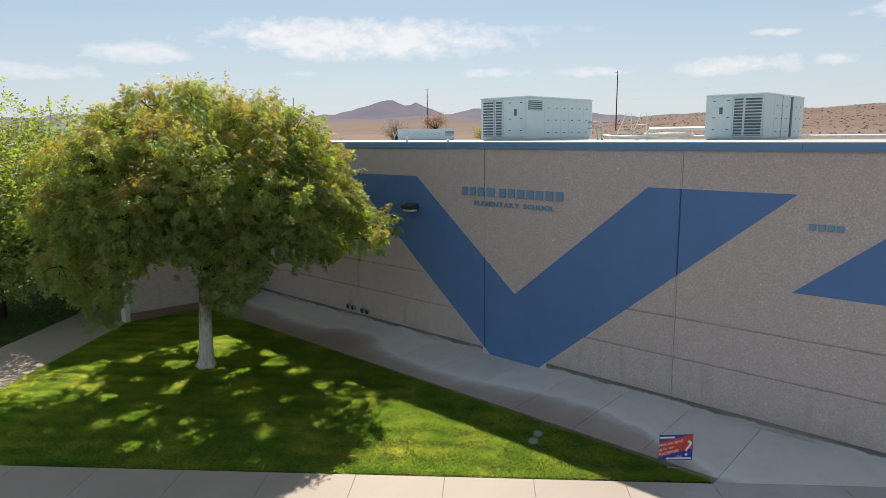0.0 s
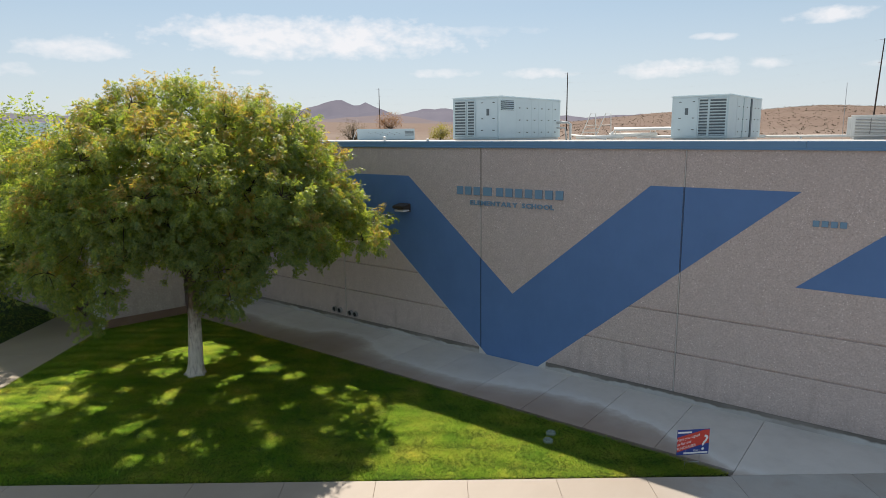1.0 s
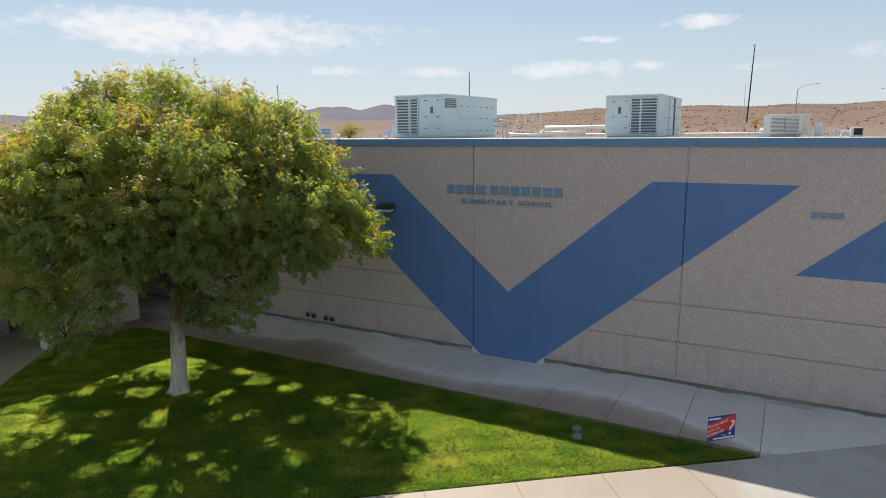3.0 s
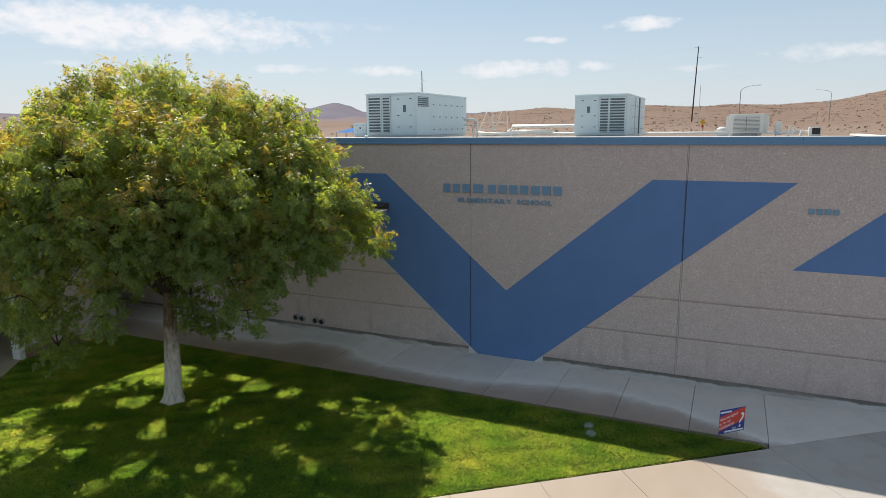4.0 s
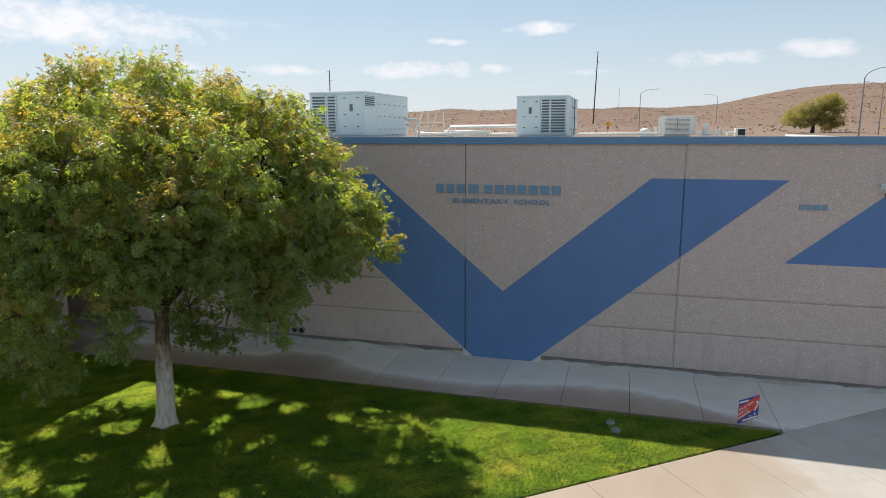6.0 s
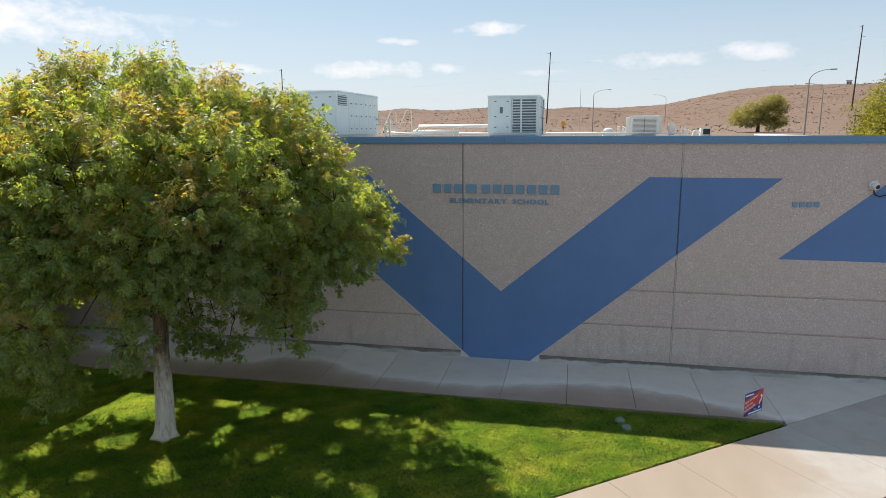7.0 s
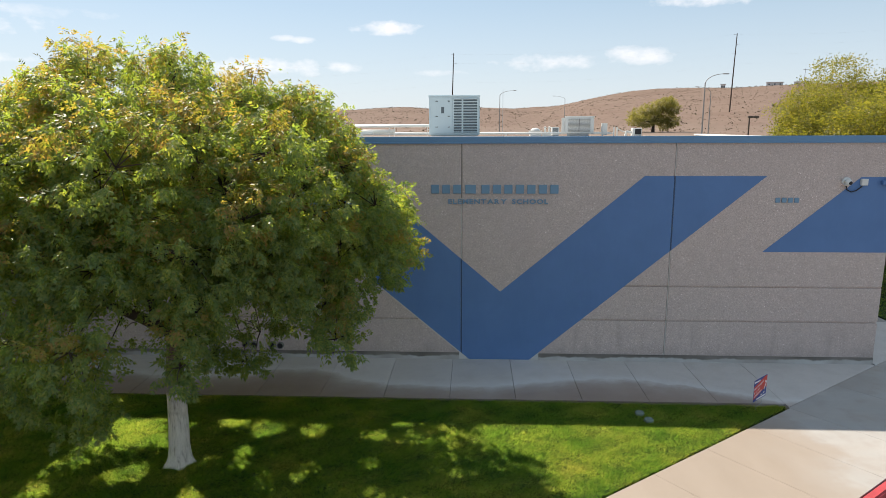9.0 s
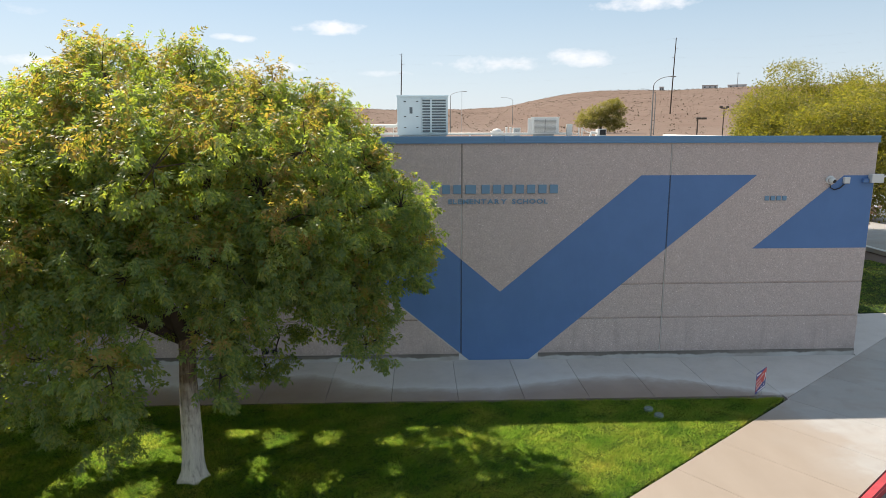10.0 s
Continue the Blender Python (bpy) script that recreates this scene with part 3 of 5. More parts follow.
left_walk = tagged(part("pavement_entry", add_prism(bmesh.new(), [(-15.2, -4.83), (-15.2 + 6.7 * V.x, -4.83 + 6.7 * V.y), (-15.2 + 6.7 * V.x - 2.2 * U.x, -4.83 + 6.7 * V.y - 2.2 * U.y), (-17.9, -4.83)], -0.13, -0.035), M["bed"]),
                   "concrete walk to the shaded school entry", "walkway", kind="structure")


def entry_uv(s, w):
    return (-15.2 + s * V.x - w * U.x, -4.83 + s * V.y - w * U.y)


slab([(-15.22, -4.83), entry_uv(2.2, 0), entry_uv(2.2, 2.2), (-17.95, -4.83)], M["plaza"], left_walk)
for a, b in ((2.2, 4.45), (4.45, 6.7), (6.7, 8.6)):
    slab([entry_uv(a, 0), entry_uv(b, 0), entry_uv(b, 2.2), entry_uv(a, 2.2)], M["plaza"], left_walk)
slab([(-15.2, -4.83), (-17.95, -4.83), (-17.95, -2.38), (-14.8, -2.38)], M["plaza"], left_walk, top=-0.004)

LAWN = [(1.74, -2.52), (-14.75, -2.40), (-15.17, -4.83), (-9.93, -11.61)]
LAWN_LEFT = [(-17.98, -4.9), entry_uv(8.6, 2.24), (-15.0, -20.0), (-34, -16), (-34, -4.9)]
LAWN_EAST = [(7.6, 3.62), (13.5, 3.62), (13.5, 11.5), (7.6, 11.5)]


def lawn(outline, density, seed, label):
    base = tagged(part("lawn", add_prism(bmesh.new(), outline, -0.12, -0.012), M["lawn"]), label, "lawn", kind="structure")
    rng = np.random.default_rng(seed)
    pts = np.array(outline)
    lo, hi = pts.min(0), pts.max(0)
    n = int(density * (hi - lo).prod())
    p = lo + rng.random((n, 2)) * (hi - lo)
    keep = np.ones(n, bool)
    area = sum(a[0] * b[1] - a[1] * b[0] for a, b in zip(outline, outline[1:] + outline[:1]))
    for a, b in zip(outline, outline[1:] + outline[:1]):
        cr = (b[0] - a[0]) * (p[:, 1] - a[1]) - (b[1] - a[1]) * (p[:, 0] - a[0])
        keep &= (cr * np.sign(area) > rng.normal(-0.025, 0.03, n) * math.hypot(b[0] - a[0], b[1] - a[1]))
    p = p[keep]
    n = len(p)
    # mown height, a little shaggier in tufts
    shag = np.sin(p[:, 0] * 5.1 + 2 * np.sin(p[:, 1] * 3.7)) * np.sin(p[:, 1] * 6.3 + 1.5 * np.sin(p[:, 0] * 4.1))
    h = rng.uniform(0.020, 0.038, n) * (1 + 0.25 * shag)
    th = rng.uniform(0, 2 * np.pi, n)
    w = rng.uniform(0.0034, 0.0058, n)
    lean = rng.normal(0, 0.026, (n, 2))
    stripe = np.sin((p @ np.array([0.612, -0.791])) * 2 * np.pi / 0.55 + 0.7 * np.sin(p @ np.array([1.7, 1.3])))
    h *= 1 + 0.13 * stripe
    lean += np.outer(0.020 * stripe, (0.791, 0.612))
    root = np.column_stack([p, np.full(n, -0.014)])
    side = np.column_stack([np.cos(th) * w, np.sin(th) * w, np.zeros(n)])
    tip = root + np.column_stack([lean, h])
    tri = np.stack([root - side, root + side, tip], axis=1).reshape(-1, 3)
    me = flat_mesh("grass", tri, 3)
    me.materials.append(M["blade"])
    g = tagged(new("grass", me), "short mown green grass blades", "grass", kind="stuff")
    return base, g


lawn(LAWN, 8800, 11, "mown green lawn between the walks, half in tree shade")
lawn(LAWN_LEFT, 380, 12, "shaded green lawn beside the entry walk")
lawn(LAWN_EAST, 900, 13, "shaded lawn east of the school")

road = tagged(part("road", add_prism(bmesh.new(), [at_uv(-40, 2.46), at_uv(40, 2.46), at_uv(40, 16), at_uv(-40, 16)], -0.158, -0.14), M["asphalt"]), "grey asphalt drive", "road", kind="structure")


def kerb():
    whole = tagged(new("kerb"), "concrete kerb with worn red paint", "kerb", kind="structure")
    for a, b, red in ((-14, -11, False), (-11, -8, False), (-8, -5, False), (-5, -3.1, False), (-3.1, -1.2, True), (-1.2, -0.35, True), (-0.3, 0.55, True), (0.6, 2.6, True), (2.65, 4.6, True), (4.65, 7.5, True)):
        bm = bmesh.new()
        q = [at_uv(a, 2.31), at_uv(b, 2.31), at_uv(b, 2.46), at_uv(a, 2.46)]
        add_prism(bm, q, -0.15, 0.004)
        up = [e for e in bm.edges if all(v.co.z > 0 for v in e.verts)]
        bmesh.ops.bevel(bm, geom=up, offset=0.025, segments=3, affect="EDGES")
        part("kerb_stone", bm, M["red"] if red else M["kerb"], whole, "red painted kerb" if red else "")


kerb()

# ---- the school ----
LEFT, RIGHT, TOP = -30.0, 4.95, 5.27
school = thing("wall_south", label="exposed-aggregate concrete school wall with a painted blue zigzag band", category="wall", kind="structure")
PANELS = [-29.6, -24.67, -19.74, -14.8, -9.87, -4.935, 0.0, RIGHT]
GROOVES = [1.035, 1.885]


def wall_panel(x0, x1, last=False):
    """A cast panel: profile with two reveal grooves, run along x, with chamfered ends."""
    g, d = 0.022, 0.034
    prof = [(0.0, 0.165)]
    for z in GROOVES:
        prof += [(0.0, z - g), (d, z - g * 0.5), (d, z + g * 0.5), (0.0, z + g)]
    prof += [(0.0, TOP), (0.2, TOP), (0.2, 0.165)]
    bm = bmesh.new()
    c = 0.009
    sections = []
    for x, off in ((x0, c), (x0 + c, 0), (x1 - c, 0), (x1, c)):
        sections.append([bm.verts.new((x, y + off if y < 0.1 else y, z)) for y, z in prof])
    n = len(prof)
    for a, b in zip(sections, sections[1:]):
        for i in range(n):
            bm.faces.new((a[i], b[i], b[(i + 1) % n], a[(i + 1) % n]))
    bm.faces.new(sections[0][::-1]), bm.faces.new(sections[-1])
    return part("panel", bm, M["wall"], school)


for i, (a, b) in enumerate(zip(PANELS, PANELS[1:])):
    wall_panel(a + 0.014, b - 0.014 if i < len(PANELS) - 2 else b)
for x in PANELS[1:-1]:
    if x in (0.0, -9.87):
        part("joint_seal", box((x - 0.0095, -0.003, 0.0), (x + 0.0095, 0.15, TOP)), M["sealant"], school)
    else:
        part("joint_seal", box((x - 0.0130, 0.005, 4.0), (x + 0.0130, 0.15, TOP)), M["dark_joint"], school)
        part("joint_seal", box((x - 0.0085, 0.002, 0.0), (x + 0.0085, 0.15, 4.0)), M["sealant"], school)

# footing ledge under the panels, scaled and water-stained
k = Mat("stained_footing", 0.9, spec=0.2)
ft = k.calc("ADD", k.calc("MULTIPLY", k.axis(2), 7.0), k.calc("MULTIPLY", k.noise(1.6, 5, 0.6), 1.4))
col = k.mix(k.ramp(k.calc("MULTIPLY", ft, 0.5), (0.60, 0.0), (0.72, 1.0)), (0.50, 0.49, 0.475), (0.16, 0.145, 0.13))
k.colour(k.mix(k.ramp(k.noise(0.7, 4), (0.42, 0.0), (0.6, 0.6)), col, (0.28, 0.25, 0.225)))
M["footing"] = k.bump(k.noise(40, 4), 0.4, 0.006).m
for a, b in ((-29.6, -4.988), (-3.037, RIGHT - 0.01)):
    bm = bmesh.new()
    add_slat(bm, [(a, -0.01), (b, -0.01), (b, 0.165), (a, 0.165)], -0.022, 0.2)
    bmesh.ops.bevel(bm, geom=[e for e in bm.edges if all(v.co.y < 0 and v.co.z > 0.1 for v in e.verts)], offset=0.012, segments=2, affect="EDGES")
    part("footing", bm, M["footing"], school, "stained concrete footing")
part("footing_core", box((-4.988, 0.002, -0.01), (-3.037, 0.2, 0.165)), M["primer"], school)

# painted zigzag: two arms of a V and a flag at the corner
BANDS = [
    [(-10.09, 4.512), (-7.275, 4.512), (-3.997, 1.724), (-4.035, 0.0), (-4.745, 0.0)],
    [(-4.035, 0.0), (-3.997, 1.724), (-0.69, 4.512), (2.085, 4.512), (-3.265, 0.0)],
    [(2.12, 2.735), (4.935, 2.735), (4.935, 4.49), (4.19, 4.49)],
]
for band in BANDS:
    for a, b in zip(PANELS, PANELS[1:]):
        piece = clip(band, a + 0.017, b - (0.004 if b == RIGHT else 0.017), 0.0, TOP)
        if len(piece) >= 3:
            part("paint", add_slat(bmesh.new(), piece, -0.004, 0.004), M["blue"], school)
        # the shadow line of the joint, painted as a darker blue strip
        strip = clip(band, b - 0.011, b + 0.011, 0.0, TOP)
        if len(strip) >= 3 and b != RIGHT:
            part("paint", add_slat(bmesh.new(), strip, -0.0045, 0.0045), M["blue_joint"], school, "blue painted joint, its recess shade put into a darker blue")
# bare edge left beside the paint, low down
for pts in ([(-4.745, 0.0), (-4.985, 0.0), (-4.985, 0.20)], [(-4.985, 0.20), (-5.02, 0.20), (-8.095, 2.80), (-8.066, 2.80)], [(-3.265, 0.0), (-3.04, 0.0), (-3.04, 0.19)]):
    part("bare_edge", add_slat(bmesh.new(), pts, -0.0025, 0.01), M["primer"], school, "bare pale edge of the paint")

part("groove_fill", add_slat(bmesh.new(), [(-4.28, 1.857), (-3.70, 1.857), (-3.70, 1.913), (-4.28, 1.913)], 0.0005, 0.05), M["wall"], school)

# metal coping on the parapet
coping = tagged(new("coping"), "blue-grey sheet metal coping on the parapet", "coping", kind="structure")
for a, b in ((-30, -22.2), (-22.2, -16.1), (-16.1, -10.0), (-10.0, -3.95), (-3.95, 2.10), (2.10, RIGHT + 0.02)):
    bm = bmesh.new()
    prof = [(-0.03, 5.262), (-0.045, 5.262), (-0.048, 5.29), (-0.036, 5.30), (-0.036, 5.405), (-0.026, 5.425), (0.28, 5.40), (0.28, 5.27), (-0.03, 5.27)]
    s0, s1 = [[bm.verts.new((x, y, z)) for y, z in prof] for x in (a + 0.002, b - 0.002)]
    for i in range(len(prof)):
        j = (i + 1) % len(prof)
        bm.faces.new((s0[i], s1[i], s1[j], s0[j]))
    bm.faces.new(s0[::-1]), bm.faces.new(s1)
    part("coping_length", bm, M["coping"], coping)
part("coping_length", box((RIGHT - 0.28, 0.285, 5.27), (RIGHT + 0.02, 13.0, 5.33)), M["white"], coping)

school_body = thing("wall_east", label="exposed-aggregate side wall of the school", category="wall", kind="structure")
part("panel", box((RIGHT - 0.2, 0.205, -0.1), (RIGHT - 0.004, 13.0, TOP)), M["wall"], school_body)
part("panel", box((-20.0, 36.0, -0.1), (RIGHT - 0.004, 36.2, 4.94)), M["wall"], school_body)
bm = bmesh.new()
for x0, x1, ys in ((-60, RIGHT - 0.21, (0.2, 13.0, 36.0)), (-60, -20.0, (36.0, 62.0))):
    prof = [(y, 5.25 - 0.0133 * max(0.0, y - 13.0)) for y in ys]
    prof += [(y, z - 0.15) for y, z in prof[::-1]]
    ends = [[bm.verts.new((x, y, z)) for y, z in prof] for x in (x0, x1)]
    for i in range(len(prof)):
        j = (i + 1) % len(prof)
        bm.faces.new((ends[0][i], ends[1][i], ends[1][j], ends[0][j]))
    bm.faces.new(ends[0][::-1]), bm.faces.new(ends[1])
tagged(part("roof", bm, M["roof"]), "flat white membrane roof draining to the back", "roof", kind="structure")


# wing that juts forward beside the entry
def wing():
    w = thing("wall_wing", label="tan concrete wing wall with a brown painted base", category="wall", kind="structure")
    H = 4.65
    east = [(-15.2, -4.8), (-14.75, -2.38), (-15.0, -2.38), (-15.45, -4.8)]
    part("panel", add_prism(bmesh.new(), east, 0.25, H), M["wing"], w)
    part("base", add_prism(bmesh.new(), [(-15.18, -4.81), (-14.725, -2.37), (-15.0, -2.37), (-15.45, -4.81)], -0.05, 0.25), M["brown"], w, "brown painted base")
    part("corner_post", box((-15.47, -4.90, -0.02), (-15.17, -4.72, H), 0.02, 2), M["primer"], w, "pale corner post")
    part("panel", box((-24, -4.8, -0.1), (-17.6, -4.55, H)), M["wing"], w)
    part("panel", box((-17.6, -4.8, 2.75), (-15.45, -4.55, H)), M["wing"], w)
    part("panel", box((-24, -2.6, -0.1), (-15.02, -2.38, H)), M["wing"], w)
    part("roof_deck", add_prism(bmesh.new(), [(-15.22, -4.75), (-14.8, -2.4), (-14.5, -0.02), (-24, -0.02), (-24, -4.75)], H - 0.2, H - 0.02), M["roof"], w)
    part("passage_roof", add_prism(bmesh.new(), [(-15.0, -2.36), (-14.72, -0.01), (-24, -0.01), (-24, -2.36)], 2.6, 2.89), M["wing"], w)
    part("panel", add_prism(bmesh.new(), [(-14.75, -2.38), (-14.42, -0.01), (-14.7, -0.01), (-15.0, -2.38)], 2.9, H), M["wing"], w)
    part("passage_end", box((-20.2, -2.36, -0.1), (-20.0, -0.01, 2.75)), M["brown"], w)
    tagged(part("entry_door", box((-17.3, -2.68, 0.02), (-15.9, -2.61, 2.2), 0.01), M["bronze"]), "dark bronze entry doors in the shaded recess", "door", kind="structure")


wing()


# raised words on the wall; the name and the number stand as plain bars
def sign_letters():
    board = thing("wall_lettering", (0, -0.004, 0), label="blue-grey raised metal letters on the school wall", category="lettering")

    def bars(x0, x1, z0, z1, count, gap):
        w = (x1 - x0 - gap * (count - 1)) / count
        for i in range(count):
            a = x0 + i * (w + gap)
            part("letter_bar", add_box(bmesh.new(), (a, -0.03, z0), (a + w, 0.0, z1), 0.004), M["letter"], board)

    bars(-5.65, -4.95, 4.10, 4.305, 3, 0.075)
    bars(-4.85, -4.60, 4.10, 4.305, 1, 0.075)
    bars(-4.47, -2.67, 4.10, 4.305, 7, 0.075)
    for text, x0, x1 in (("ELEMENTARY", -5.25, -3.87), ("SCHOOL", -3.75, -2.90)):
        row = [writing("letter", ch, 0.150, 0.010, M["letter"], board, pose(0, 0, 0), bold=0.005) for ch in text]
        spans = [(min(v.co.x for v in ob.data.vertices), max(v.co.x for v in ob.data.vertices)) for ob in row]
        gap = 0.022
        stretch = (x1 - x0 - gap * (len(row) - 1)) / sum(b - a for a, b in spans)
        x = x0
        for ob, (a, b) in zip(row, spans):
            ob.data.transform(Matrix.Diagonal((stretch, 1, 1, 1)) @ Matrix.Translation((-a, 0, 0)))
            ob.matrix_basis = pose(x, -0.012, 3.862, 90, 0, 0)
            x += (b - a) * stretch + gap
    number = thing("wall_numerals", (0, -0.004, 0), label="blue-grey raised metal numerals on the wall", category="lettering")
    for i in range(4):
        a = 2.31 + i * 0.142
        part("letter_bar", add_box(bmesh.new(), (a, -0.02, 3.900), (a + 0.105, 0.0, 4.010), 0.004), M["letter"], number)


sign_letters()


def wall_lamp():
    w = thing("wall_lamp", (-7.39, 0, 3.54), label="dark bronze hooded wall lamp on the blue band", category="wall lamp")
    part("back_plate", box((-0.17, -0.03, 0.0), (0.17, -0.003, 0.22), 0.006), M["bronze"], w)
    bm = bmesh.new()
    a = [bm.verts.new(p) for p in ((-0.2, -0.03, 0.23), (0.2, -0.03, 0.23), (0.2, -0.34, 0.17), (-0.2, -0.34, 0.17))]
    b = [bm.verts.new(p) for p in ((-0.2, -0.03, 0.06), (0.2, -0.03, 0.06), (0.2, -0.34, 0.10), (-0.2, -0.34, 0.10))]
    bm.faces.new(a), bm.faces.new(b[::-1])
    for i in range(4):
        bm.faces.new((a[i], b[i], b[(i + 1) % 4], a[(i + 1) % 4]))
    bmesh.ops.bevel(bm, geom=bm.edges[:], offset=0.012, segments=2, affect="EDGES")
    part("hood", bm, M["bronze"], w)
    part("lens", box((-0.16, -0.30, 0.02), (0.16, -0.04, 0.075), 0.01), M["sign_white"], w, "frosted lens")


wall_lamp()


def vent_pipes():
    for x, z in ((-10.33, 0.33), (-10.11, 0.32), (-9.66, 0.31), (-9.45, 0.30)):
        p = thing("drain_pipe", (x, 0, z), label="short grey pipe stub with a dark mouth low on the wall", category="pipe", group="pipe stubs")
        bm = bmesh.new()
        ring = []
        for r, y in ((0.085, 0.0), (0.085, -0.08), (0.070, -0.08), (0.070, -0.02)):
            ring.append([bm.verts.new((r * math.cos(t), y, r * math.sin(t))) for t in (2 * math.pi * i / 20 for i in range(20))])
        for a, b in zip(ring, ring[1:]):
            for i in range(20):
                bm.faces.new((a[i], a[(i + 1) % 20], b[(i + 1) % 20], b[i]))
        part("collar", bm, M["lamp_grey"], p, smooth=True)
        part("mouth", tube([(0, -0.055, 0), (0, -0.018, 0)], 0.070, 20), M["black"], p, "dark pipe mouth")


vent_pipes()


def watch_camera():
    c = thing("dome_camera", (3.85, 0, 4.385), label="white round security camera with a dark lens on the wall", category="security camera")
    part("base", tube([(0, -0.004, 0), (0, -0.05, 0), (0, -0.07, 0)], [0.10, 0.10, 0.07], 24), M["white"], c)
    part("ball", tube([(0, -0.07, -0.01), (0, -0.11, -0.012), (0.01, -0.15, -0.015), (0.015, -0.17, -0.02)], [0.075, 0.085, 0.07, 0.045], 24), M["white"], c, smooth=True)
    part("lens", tube([(0.02, -0.168, -0.02), (0.024, -0.185, -0.022)], [0.046, 0.036], 20), M["black"], c, "dark glass lens")
    pts = [(0.0, -0.03, -0.09), (0.02, -0.04, -0.18), (0.12, -0.04, -0.235), (0.24, -0.04, -0.20), (0.34, -0.03, -0.12), (0.385, -0.03, -0.07)]
    part("cable", tube(pts, 0.013, 8), M["black"], c, "looped black cable", smooth=True)
    j = thing("junction_box", (4.24, 0, 4.375), label="small white junction box on the blue paint", category="junction box")
    part("body", box((-0.075, -0.075, -0.075), (0.075, -0.006, 0.075), 0.012, 2), M["white"], j)
    part("cover", box((-0.062, -0.081, -0.062), (0.062, -0.0755, 0.062), 0.004), M["white"], j)
    f = thing("corner_floodlight", (4.90, 0, 4.40), label="pale grey box floodlight at the wall corner", category="floodlight")
    part("mount", box((-0.27, -0.09, -0.085), (-0.13, -0.006, 0.015), 0.01), M["blue"], f, "blue painted mount")
    part("housing", box((-0.12, -0.16, -0.08), (0.17, -0.008, 0.125), 0.012, 2), M["white"], f)
    part("arm", tube([(0.17, -0.07, 0.05), (0.24, -0.07, 0.06), (0.30, -0.03, 0.075)], 0.018, 8), M["white"], f)


watch_camera()


# ---- rooftop ----
def roof_at(y):
    """The roof drains gently to the back."""
    return 5.25 - 0.0133 * max(0.0, y - 13.0)




def rooftop_unit(x0, x1, y0, y1, top, flip):
    """A long rooftop air handler: louvred end, access door, rows of latches down the side."""
    w, d = x1 - x0, y1 - y0
    u = thing("rooftop_air_handler", (x0, y0, roof_at((y0 + y1) / 2)), label="large pale blue louvred air handler on the school roof", category="air handler", group="roof air handlers")
    h = top - roof_at((y0 + y1) / 2)
    part("curb", box((0.08, 0.08, 0.0), (w - 0.08, d - 0.08, 0.14)), M["white"], u)
    part("body", box((0, 0, 0.12), (w, d, h - 0.04), 0.012), M["unit"], u)
    bm = bmesh.new()
    add_box(bm, (-0.04, -0.04, h - 0.045), (w + 0.04, d + 0.04, h), 0.008)
    part("roof_cap", bm, M["unit"], u, "pale blue sheet top")
    for i in range(12):
        y = d * (i + 0.5) / 12
        part("rib", box((-0.05, y - 0.03, h), (w + 0.05, y + 0.03, h + 0.045), 0.006), M["unit"], u)
    # the louvred end faces the front wall
    lx = [(w * 0.05, w * 0.30), (w * 0.335, w * 0.485)] if not flip else [(w * 0.49, w * 0.655), (w * 0.675, w * 0.965)]
    for a, b in lx:
        part("louver_back", box((a, -0.012, 0.22), (b, -0.004, h - 0.16)), M["unit_dark"], u)
        bm = bmesh.new()
        for p, q, r, s in ((a - 0.03, a + 0.02, 0.19, h - 0.13), (b - 0.02, b + 0.03, 0.19, h - 0.13), (a, b, 0.19, 0.24), (a, b, h - 0.18, h - 0.13)):
            add_box(bm, (p, -0.05, r), (q, -0.012, s))
        part("louver_frame", bm, M["unit"], u)
        n = 13
        for i in range(n):
            z = 0.26 + (h - 0.46) * i / (n - 1)
            part("slat", add_box(bmesh.new(), (a + 0.02, -0.036, -0.010), (b - 0.02, 0.036, 0.010), m=pose(0, -0.04, z + 0.02, -38, 0, 0)), M["unit"], u)
    da, db = (w * 0.53, w * 0.97) if not flip else (w * 0.03, w * 0.47)
    door = part("access_door", box((da, -0.028, 0.2), (db, -0.002, h - 0.12), 0.006), M["unit"], u)
    mid = (da + db) / 2
    part("window", box((mid - 0.02, -0.036, h * 0.58), (mid + 0.14, -0.029, h * 0.73)), M["unit_dark"], door, "small dark viewing pane")
    for z in (0.24, 0.50, 0.86):
        for x in ((da + 0.28, mid + 0.34)):
            part("latch", box((x, -0.05, h * z), (x + 0.12, -0.029, h * z + 0.035), 0.005), M["black"], door)
    if flip:
        part("rib", box((w - 0.002, d * 0.40, 0.14), (w + 0.05, d * 0.43, h - 0.06)), M["unit"], u)
        part("rib", box((w - 0.002, d * 0.62, 0.14), (w + 0.05, d * 0.66, h - 0.06)), M["unit_dark"], u)
    else:
        part("louver_back", box((w + 0.002, 0.15, h * 0.70), (w + 0.010, 1.35, h * 0.92)), M["unit_dark"], u)
        for i in range(5):
            z = h * (0.72 + 0.045 * i)
            part("slat", add_box(bmesh.new(), (-0.03, -0.6, -0.008), (0.03, 0.6, 0.008), m=pose(w + 0.03, 0.75, z, 0, 38, 0)), M["unit"], u)
    panels = 6
    for i in range(panels):
        y = 1.6 + (d - 1.8) * i / panels
        part("side_panel", box((w + 0.001, y + 0.004, 0.2), (w + 0.007, y + (d - 1.8) / panels - 0.004, h - 0.12), 0.002), M["unit"], u)
        for z in (0.18, 0.47, 0.75):
            part("latch", box((w + 0.017, y + 0.25, h * z), (w + 0.04, y + 0.37, h * z + 0.045), 0.005), M["black"], u)
    return u


